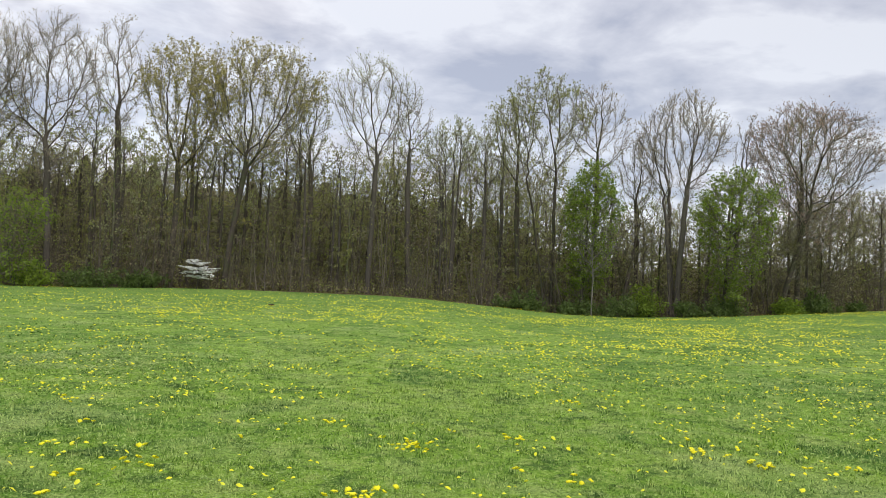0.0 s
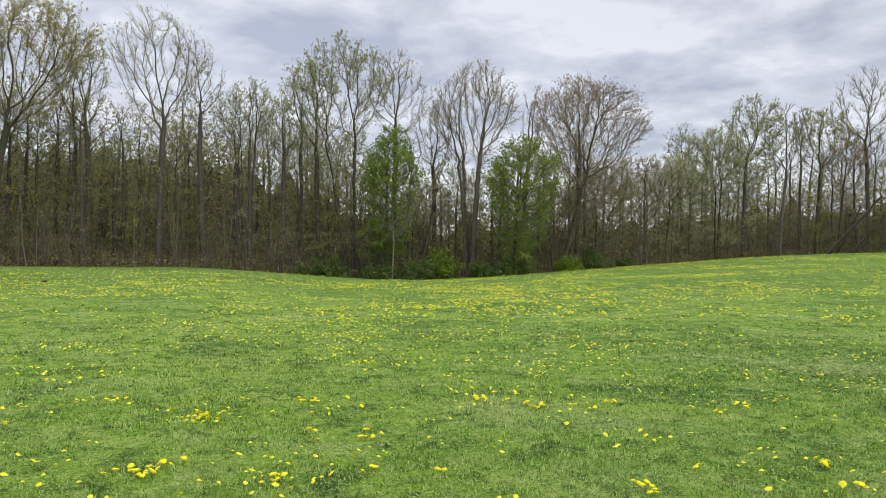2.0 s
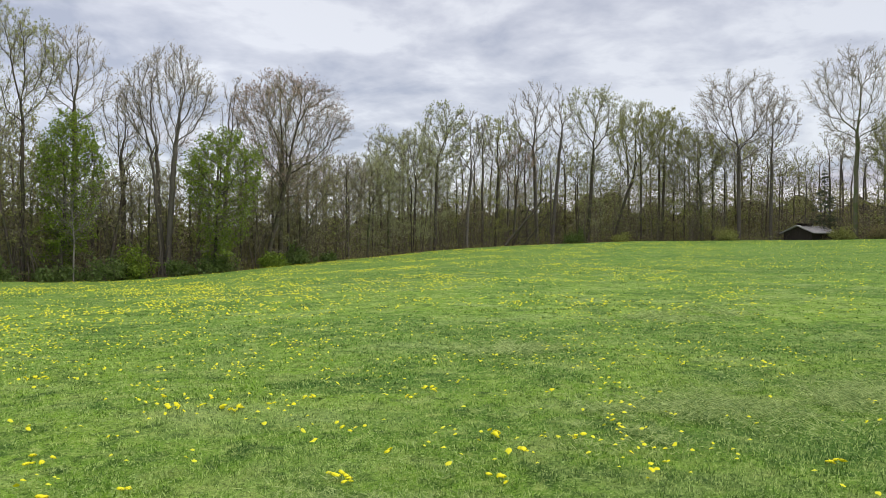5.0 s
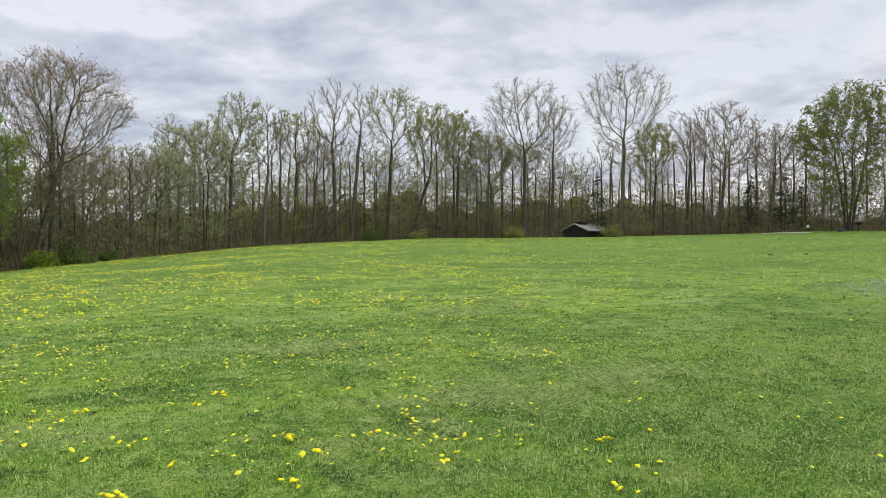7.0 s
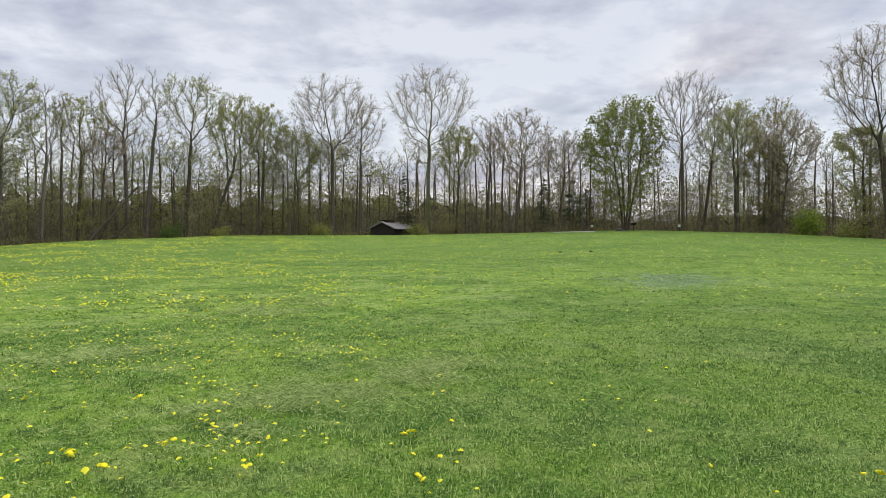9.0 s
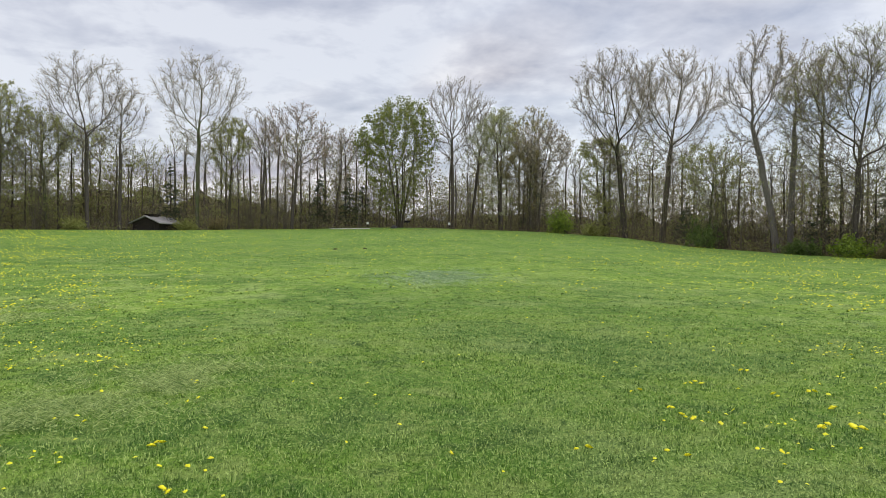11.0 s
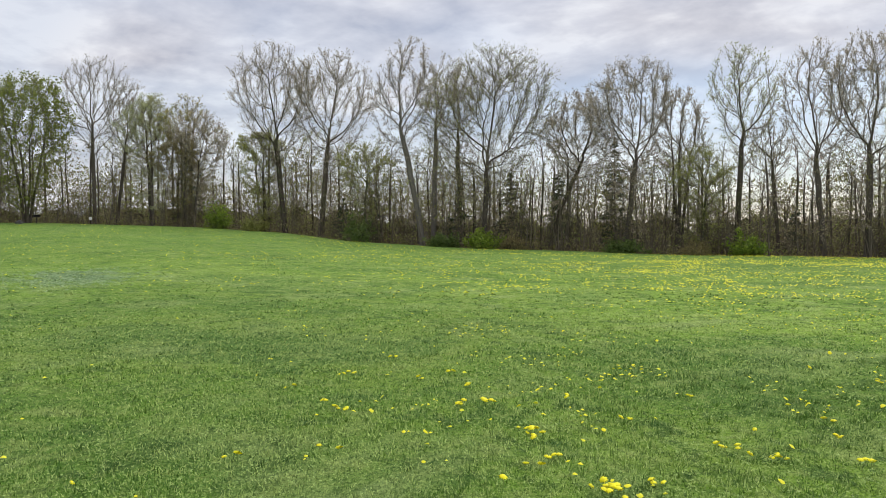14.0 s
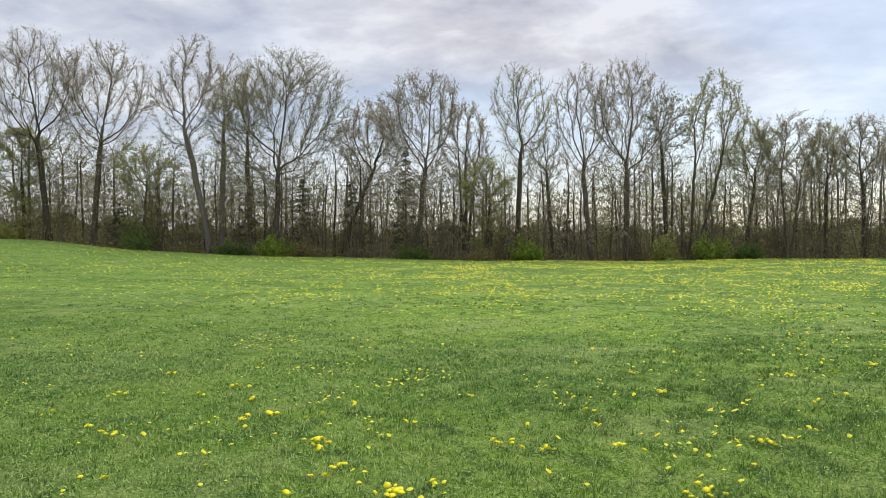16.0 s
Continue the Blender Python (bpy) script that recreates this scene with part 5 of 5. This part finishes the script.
# ---- small things far across the field ----
timber = plain_material("dark_stained_timber", (0.028, 0.021, 0.017), 0.8, 0.35, 9.0, 0.5)
shingle = plain_material("grey_shingles", (0.33, 0.315, 0.30), 0.9, 0.3, 7.0, 0.6)
white_paint = plain_material("white_painted_board", (0.75, 0.75, 0.72), 0.6, 0.08, 12.0, 0.1)
concrete = plain_material("pale_concrete", (0.62, 0.60, 0.54), 0.9, 0.15, 3.0, 0.3)
soil = plain_material("bare_soil", (0.06, 0.045, 0.03), 0.95, 0.3, 14.0, 0.8)
iron = plain_material("blackened_steel", (0.03, 0.028, 0.027), 0.7, 0.3, 12.0, 0.3)
stone = plain_material("grey_boulder_stone", (0.10, 0.095, 0.09), 0.9, 0.3, 3.0, 0.8)


def box(bm, size, at_, turn=None, bevel=0.0):
    made = bmesh.ops.create_cube(bm, size=1.0)["verts"]
    m = Matrix.Translation(at_) @ (turn or Matrix()) @ Matrix.Diagonal((*size, 1))
    bmesh.ops.transform(bm, matrix=m, verts=made)
    if bevel:
        edges = list({e for v in made for e in v.link_edges})
        bmesh.ops.bevel(bm, geom=edges, offset=bevel, segments=1, affect="EDGES")


def solid(size, at_, turn=None, bevel=0.01):
    bm = bmesh.new()
    box(bm, size, at_, turn, bevel)
    return bm


def shed(x, y, turn):
    root = new("shed")
    root.matrix_basis = pose(x, y, float(ground_z(x, y)) - 1.0, 0, 0, turn)
    wide, deep, wall_h, ridge = 3.5, 5.4, 1.85, 2.62
    for sx in (-1, 1):
        part("side_wall", solid((0.12, deep - 0.25, wall_h), (sx * (wide / 2 - 0.06), 0, wall_h / 2)), timber, root)
    for sy in (-1, 1):
        bm = bmesh.new()
        y0, y1 = sy * deep / 2, sy * (deep / 2 - 0.12)
        outline = ((-wide / 2, 0), (wide / 2, 0), (wide / 2, wall_h), (0, ridge - 0.1), (-wide / 2, wall_h))
        ring = [[bm.verts.new((px, yy, pz)) for px, pz in outline] for yy in (y0, y1)]
        bm.faces.new(ring[0])
        bm.faces.new(ring[1][::-1])
        for i in range(5):
            bm.faces.new((ring[0][i], ring[0][(i + 1) % 5], ring[1][(i + 1) % 5], ring[1][i]))
        bmesh.ops.recalc_face_normals(bm, faces=bm.faces)
        gable = part("gable_wall", bm, timber, root)
        for i in range(12):
            px = -wide / 2 + (i + 0.5) * wide / 12
            top = wall_h + (ridge - 0.1 - wall_h) * (1 - abs(px) / (wide / 2))
            part("plank", solid((wide / 12 - 0.02, 0.025, top - 0.05), (px, sy * (deep / 2 + 0.014), top / 2), None, 0.004), timber, gable)
    part("door", solid((0.9, 0.05, 1.65), (0.35, -deep / 2 - 0.05, 0.84)), timber, root, "dark plank door")
    slope = math.atan2(ridge - wall_h, wide / 2)
    run = math.hypot(ridge - wall_h, wide / 2) + 0.45
    for sx in (-1, 1):
        tilt = Matrix.Rotation(sx * slope, 4, "Y")
        mid = Vector((sx * (run / 2) * math.cos(slope), 0, ridge - (run / 2) * math.sin(slope) + 0.05))
        pane = part("roof_slope", solid((run, deep + 0.7, 0.08), mid, tilt), shingle, root, "weathered grey shingle roof")
        for i in range(9):
            d = (i + 0.5) * run / 9
            c = Vector((sx * d * math.cos(slope), 0, ridge + 0.11 - d * math.sin(slope)))
            part("shingle_course", solid((run / 9 + 0.02, deep + 0.68, 0.02), c, Matrix.Rotation(sx * (slope - 0.05), 4, "Y"), 0.004), shingle, pane)
    for yy in (-1.9, -0.6):
        vent = part("roof_vent", solid((0.7, 0.8, 0.24), (0, yy, ridge + 0.13)), timber, root, "dark timber roof vent")
        part("cap", solid((1.0, 1.0, 0.06), (0, yy, ridge + 0.28)), timber, vent)
    return tagged(root, "dark timber shed with grey shingle roof at the wood's edge", "shed")


def notice(x, y, turn):
    root = new("sign")
    root.matrix_basis = pose(x, y, float(ground_z(x, y)), 0, 0, turn)
    part("post", solid((0.08, 0.08, 0.75), (0, 0, 0.33)), timber, root)
    part("board", solid((0.30, 0.04, 0.30), (0, -0.06, 0.62)), white_paint, root, "white painted board")
    return tagged(root, "small white sign on a dark post", "sign")


def park_grill(x, y, turn):
    """A steel firebox, open above and in front, on a post."""
    root = new("park_grill")
    root.matrix_basis = pose(x, y, float(ground_z(x, y)), 0, 0, turn)
    part("post", solid((0.09, 0.09, 0.75), (0, 0, 0.34)), iron, root)
    box_ = part("firebox", solid((0.62, 0.42, 0.03), (0, 0, 0.72)), iron, root, "blackened steel firebox")
    for sx in (-1, 1):
        part("side_plate", solid((0.03, 0.42, 0.26), (sx * 0.31, 0, 0.85)), iron, box_)
    part("back_plate", solid((0.62, 0.03, 0.26), (0, 0.2, 0.85)), iron, box_)
    for i in range(8):
        part("grate_bar", solid((0.60, 0.016, 0.016), (0, -0.18 + i * 0.05, 0.93), None, 0.003), iron, root)
    return tagged(root, "black steel park grill on a post under the maple", "grill")


def boulder(x, y, size, seed):
    bm = bmesh.new()
    bmesh.ops.create_icosphere(bm, subdivisions=3, radius=size)
    for v in bm.verts:
        v.co *= 1 + 0.35 * noise.noise(v.co * 1.6 / size + Vector((seed, 0, 0)))
        v.co.z *= 0.7
    me = bpy.data.meshes.new("boulder")
    bm.to_mesh(me)
    bm.free()
    me.materials.append(stone)
    ob = new("boulder", me)
    ob.location = (x, y, float(ground_z(x, y)) + size * 0.3)
    return tagged(ob, "grey weathered boulder in the grass", "boulder")


def leaning_trunk(x, y, dx, dy, rise, thick, seed):
    """A dead trunk that has come to rest against its neighbours, with broken side branches."""
    rng = np.random.default_rng(seed)
    f = np.linspace(0, 1, 9)[:, None]
    line = f * np.array([dx, dy, rise]) + rng.normal(size=(9, 3)) * 0.06 * f - np.array([0, 0, 0.15]) * (1 - f)
    s, d, u = offshoots(rng, line[None], 16, 0.25, 0.7, 0.5, 0.15)
    stubs = spread_lines(rng, s, d, rng.uniform(0.5, 2.0, len(s)), 3, 0.2, 0.05)
    s2, d2, _ = offshoots(rng, stubs, 6, 0.2, 0.6, 0.6, 0.0)
    root = new("fallen_tree")
    root.matrix_basis = pose(x, y, float(ground_z(x, y)))
    child("trunk", mesh_of("trunk", *tubes(line[None], np.array([thick]), np.array([thick * 0.45]), 7), bark["dark"], True), root)
    twigs = merge([tubes(stubs, np.full(len(s), 0.04), np.full(len(s), 0.01), 3), slivers(rng, s2, d2, rng.uniform(0.3, 0.9, len(s2)), np.full(len(s2), 0.03))])
    child("branchwork", mesh_of("branchwork", *twigs, bark["dark"], True), root)
    return tagged(root, "dead dark tree leaning over among its neighbours", "fallen tree", "fallen trees")


def molehill(x, y, size, seed):
    bm = bmesh.new()
    bmesh.ops.create_icosphere(bm, subdivisions=3, radius=size)
    for v in bm.verts:
        v.co *= 1 + 0.4 * noise.noise(v.co * 2.5 / size + Vector((seed, 0, 0)))
        v.co.z *= 0.45
    me = bpy.data.meshes.new("molehill")
    bm.to_mesh(me)
    bm.free()
    me.materials.append(soil)
    ob = new("molehill", me)
    ob.location = (x, y, float(ground_z(x, y)) + size * 0.12)
    return tagged(ob, "small dark molehill of bare earth", "molehill", "molehills in the meadow")


shed(88.2, 46.8, -91)
notice(92.0, 20.4, -78)
park_grill(92.0, 15.3, -70)
boulder(91.5, 16.9, 0.36, 1.0)
notice(92.8, 10.0, -85)

# a strip of pale path at the far edge of the grass
bm = bmesh.new()
ax, ay, bx, by = 90.2, 24.9, 89.8, 19.6
for i in range(9):
    f = i / 8
    px, py = ax + (bx - ax) * f, ay + (by - ay) * f
    row = [bm.verts.new((px + sx, py + 0.2 * sx, float(ground_z(px + sx, py)) + dz)) for sx, dz in ((-0.4, 0.0), (-0.36, 0.03), (0.36, 0.03), (0.4, 0.0))]
    if i:
        for k in range(3):
            bm.faces.new((last[k], last[k + 1], row[k + 1], row[k]))
    last = row
me = bpy.data.meshes.new("path")
bm.to_mesh(me)
bm.free()
me.materials.append(concrete)
tagged(new("path", me), "pale concrete path at the edge of the grass", "path", kind="structure")

leaning_trunk(58.6, 69.3, 3.9, -3.5, 6.2, 0.2, 1)
leaning_trunk(60.1, 69.4, 1.7, -1.5, 5.1, 0.14, 2)
leaning_trunk(61.1, 68.5, 2.3, -2.1, 4.0, 0.12, 3)
leaning_trunk(11.7, 60.3, 1.3, -0.2, 7.6, 0.16, 4)
molehill(-9.0, 33.1, 0.13, 1.0)
molehill(45.3, 12.0, 0.13, 5.0)
molehill(46.1, 10.3, 0.11, 9.0)

# ---- dandelions farther off, one mass ----
rng = np.random.default_rng(11)
FLOWER_AZ = (-180, -160, -145, -130, -118, -108, -98, -88, -70, -60, -50, -40, -25, -10, 5, 20, 40)
FLOWER_NEAR = (3.0, 3.2, 3.2, 2.9, 2.0, 1.0, 0.2, 0.08, 0.12, 1.2, 3.4, 5.4, 6.2, 6.6, 6.9, 6.9, 6.9)
FLOWER_FAR = (4.5, 4.5, 5.5, 5.5, 2.6, 1.7, 0.6, 0.4, 0.5, 1.6, 3.0, 3.8, 4.0, 3.4, 1.8, 1.6, 1.5)
n = 380000
r = np.sqrt(rng.uniform(3.5**2, 92**2, n))
az = rng.uniform(-166, 40, n)
x, y = spot(az, r)
far, _ = edge_of(az)
mixf = np.clip((r - 12) / 25, 0, 1)
want = np.interp(az, FLOWER_AZ, FLOWER_NEAR) * (1 - mixf) + np.interp(az, FLOWER_AZ, FLOWER_FAR) * mixf
want *= np.clip(5.5 * value_noise(x, y, 0.3, 3) * value_noise(x, y, 1.5, 4) ** 2 - 0.15, 0, 3.5) * np.where(r < 12, np.clip(8.5 * value_noise(x, y, 2.3, 5) - 2.2, 0, 6), 1)
want *= np.clip((far - 1.5 - r) / 6, 0, 1) * np.where(r > 44, np.where(az > -14, 0.28, 0.6), 1)
keep = rng.random(n) < 2.9 * want * (0.5 * np.radians(206) * (92**2 - 3.5**2)) / n
x, y, r = x[keep], y[keep], r[keep]
bits = []
for near, sides in ((True, 8), (False, 3)):
    some = (r < 17) == near
    px, py, pr = x[some], y[some], r[some]
    n = len(px)
    z = ground_z(px, py) + rng.uniform(0.065, 0.11, n)
    a = np.arange(sides) * 2 * np.pi / sides
    size = (0.0165 if near else 0.0290) * rng.uniform(0.7, 1.35, n) * (1 + 0.004 * np.minimum(pr, 60))
    tilt = rng.normal(size=(n, 2)) * 0.28
    rim = np.stack([np.cos(a)[None] * size[:, None], np.sin(a)[None] * size[:, None]], -1) * rng.uniform(0.65, 1.25, (n, sides))[..., None]
    rimz = (rim * tilt[:, None]).sum(-1)
    crest = np.stack([0 * size, 0 * size, size * 0.6], -1)[:, None]
    v = np.concatenate([np.concatenate([rim, rimz[..., None]], -1), crest], 1) + np.stack([px, py, z], -1)[:, None]
    i = np.arange(n)[:, None] * (sides + 1)
    k = np.arange(sides)
    bits.append((v.reshape(-1, 3), np.stack([i + k, i + (k + 1) % sides, i + sides + 0 * k], -1).reshape(-1, 3)))
v, t_ = merge(bits)
stuff("dandelion_drifts", mesh_of("dandelion_drifts", v, t_, drift_material), "drifts of yellow dandelions over the meadow", "dandelions")

# ---- grass: loose blades over the whole meadow, and tufts of longer grass near the path ----
rng = np.random.default_rng(21)


def blades(x, y, r, tall, wide, turn, fall):
    """Foot, other foot and tip of each blade, bending over by its fall."""
    side = np.stack([-np.sin(turn), np.cos(turn), 0 * turn], -1) * wide[:, None]
    tip = np.stack([np.cos(turn) * np.sin(fall), np.sin(turn) * np.sin(fall), np.maximum(np.cos(fall), 0.12)], -1) * tall[:, None]
    base = np.stack([x, y, ground_z(x, y) - 0.004], -1)
    return np.stack([base - side, base + side, base + tip], 1)


n = 280000
r = np.exp(rng.uniform(np.log(3.9), np.log(40), n))
r = np.where((r > 15) & (rng.random(n) < 0.6), np.exp(rng.uniform(np.log(3.9), np.log(13), n)), r)
az = rng.uniform(-166, 40, n)
x, y = spot(az, r)
tuft = value_noise(x, y, 5.5, 7) * 0.4 + value_noise(x, y, 2.3, 8) * 0.35 + value_noise(x, y, 0.7, 9) * 0.25
tall = (0.016 + 0.034 * np.clip(tuft * 1.5 - 0.35, 0, 1)) * rng.uniform(0.6, 1.5, n) * (1 + 0.008 * r)
wide = 0.0034 * (r / 4) ** 0.85 * rng.uniform(0.8, 1.5, n)
lie = blades(x, y, r, tall, wide, rng.random(n) * 6.283, np.clip(rng.normal(0.8, 0.35, n), 0.1, 1.45))
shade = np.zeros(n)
# tufts: blades that lean out from one foot
n = 15500
r = np.exp(rng.uniform(np.log(3.9), np.log(21), n))
az = rng.uniform(-166, 40, n)
x, y = spot(az, r)
coarse = np.clip((-az - 112) / 22, 0, 1) * np.clip((value_noise(x, y, 0.33, 15) - 0.22) * 3, 0, 1)
keep = rng.random(n) < 0.2 + 0.4 * coarse + 0.5 * (value_noise(x, y, 0.8, 16) > 0.55)
x, y, r, coarse = x[keep], y[keep], r[keep], coarse[keep]
size = rng.uniform(0.7, 1.3, len(x)) * (0.72 + 0.33 * coarse)
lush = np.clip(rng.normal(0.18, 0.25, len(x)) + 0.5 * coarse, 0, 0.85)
each = 22
x, y, r, size, lush = (np.repeat(v, each) for v in (x, y, r, size, lush))
n = len(x)
turn = rng.random(n) * 6.283
out = rng.random(n) ** 0.6
spread = 0.085 * size * out
tall = 0.074 * size * rng.uniform(0.6, 1.2, n) * (1.05 - 0.5 * out)
tufts = blades(x + np.cos(turn) * spread, y + np.sin(turn) * spread, r, tall, 0.0030 * (r / 4) ** 0.8 * rng.uniform(0.8, 1.4, n), turn + rng.normal(size=n) * 0.4, np.clip(0.4 + 0.85 * out + rng.normal(size=n) * 0.15, 0, 1.4))
v = np.concatenate([lie, tufts]).reshape(-1, 3)
me = mesh_of("grass", v, np.arange(len(v)).reshape(-1, 3), grass_material)
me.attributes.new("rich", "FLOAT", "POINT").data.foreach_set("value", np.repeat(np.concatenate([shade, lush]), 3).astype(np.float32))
stuff("grass", me, "short mown green meadow grass in uneven tufts", "grass")

# ---- rough bleached patches of long lying grass ----


def lying_grass(rng, spots):
    bits = []
    for cx, cy, rx, ry, n in spots:
        d = rng.normal(size=(n, 2)) * 0.52
        x, y = cx + d[:, 0] * rx, cy + d[:, 1] * ry
        keep = rng.random(n) < np.clip(4.0 * (0.6 * value_noise(x, y, 1.8, 71) + 0.4 * value_noise(x, y, 5.0, 72)) - 1.35, 0, 1)
        x, y = x[keep], y[keep]
        n = len(x)
        r = np.hypot(x - MIDDLE.x, y - MIDDLE.y)
        turn = rng.normal(0.6, 1.9, n) + np.arctan2(cy, cx)
        way = unit(np.stack([np.cos(turn), np.sin(turn), rng.uniform(0.12, 0.6, n)], -1))
        foot = np.stack([x, y, ground_z(x, y) + rng.uniform(0.015, 0.05, n)], -1)
        bits.append(slivers(rng, foot, way, rng.uniform(0.05, 0.11, n), 0.0060 * (r / 5) ** 0.8))
    return merge(bits)


bleached = ((6.1, 4.5, 1.2, 0.8, 8000), (8.3, 3.9, 1.5, 1.0, 9500), (8.2, 8.6, 1.7, 0.8, 6000), (14.2, 9.9, 2.4, 1.0, 6000), (2.3, 4.0, 1.2, 0.5, 7000), (-6.2, 11.0, 2.4, 1.2, 5000))
stuff("rough_grass", mesh_of("rough_grass", *lying_grass(rng, bleached), dry_material), "bleached patches of rough lying grass", "grass")
stuff("weed_patch", mesh_of("weed_patch", *lying_grass(rng, ((25.2, 3.0, 3.2, 1.7, 9000),)), weed_material), "bluish green patch of coarse weeds in the lawn", "weeds")

# ---- clover and small weeds lying in the grass ----
n = 150000
r = np.exp(rng.uniform(np.log(3.9), np.log(16), n))
az = rng.uniform(-168, 42, n)
x, y = spot(az, r)
keep = rng.random(n) < np.clip(3.2 * (value_noise(x, y, 1.1, 33) * 0.6 + value_noise(x, y, 4.0, 34) * 0.4 - 0.35), 0.03, 1)
x, y, r = x[keep], y[keep], r[keep]
at_ = np.stack([x, y, ground_z(x, y) + rng.uniform(0.03, 0.06, len(x))], -1)
v, t_ = leaflets(rng, np.zeros_like(at_), 0.0135)
v = v.reshape(-1, 3, 3) * np.array([1, 1, 0.6]) * ((r / 5) ** 0.6)[:, None, None] + at_[:, None]
stuff("clover", mesh_of("clover", v.reshape(-1, 3), t_, leaf["clover"]), "pale clover and weed leaves in the lawn", "clover")
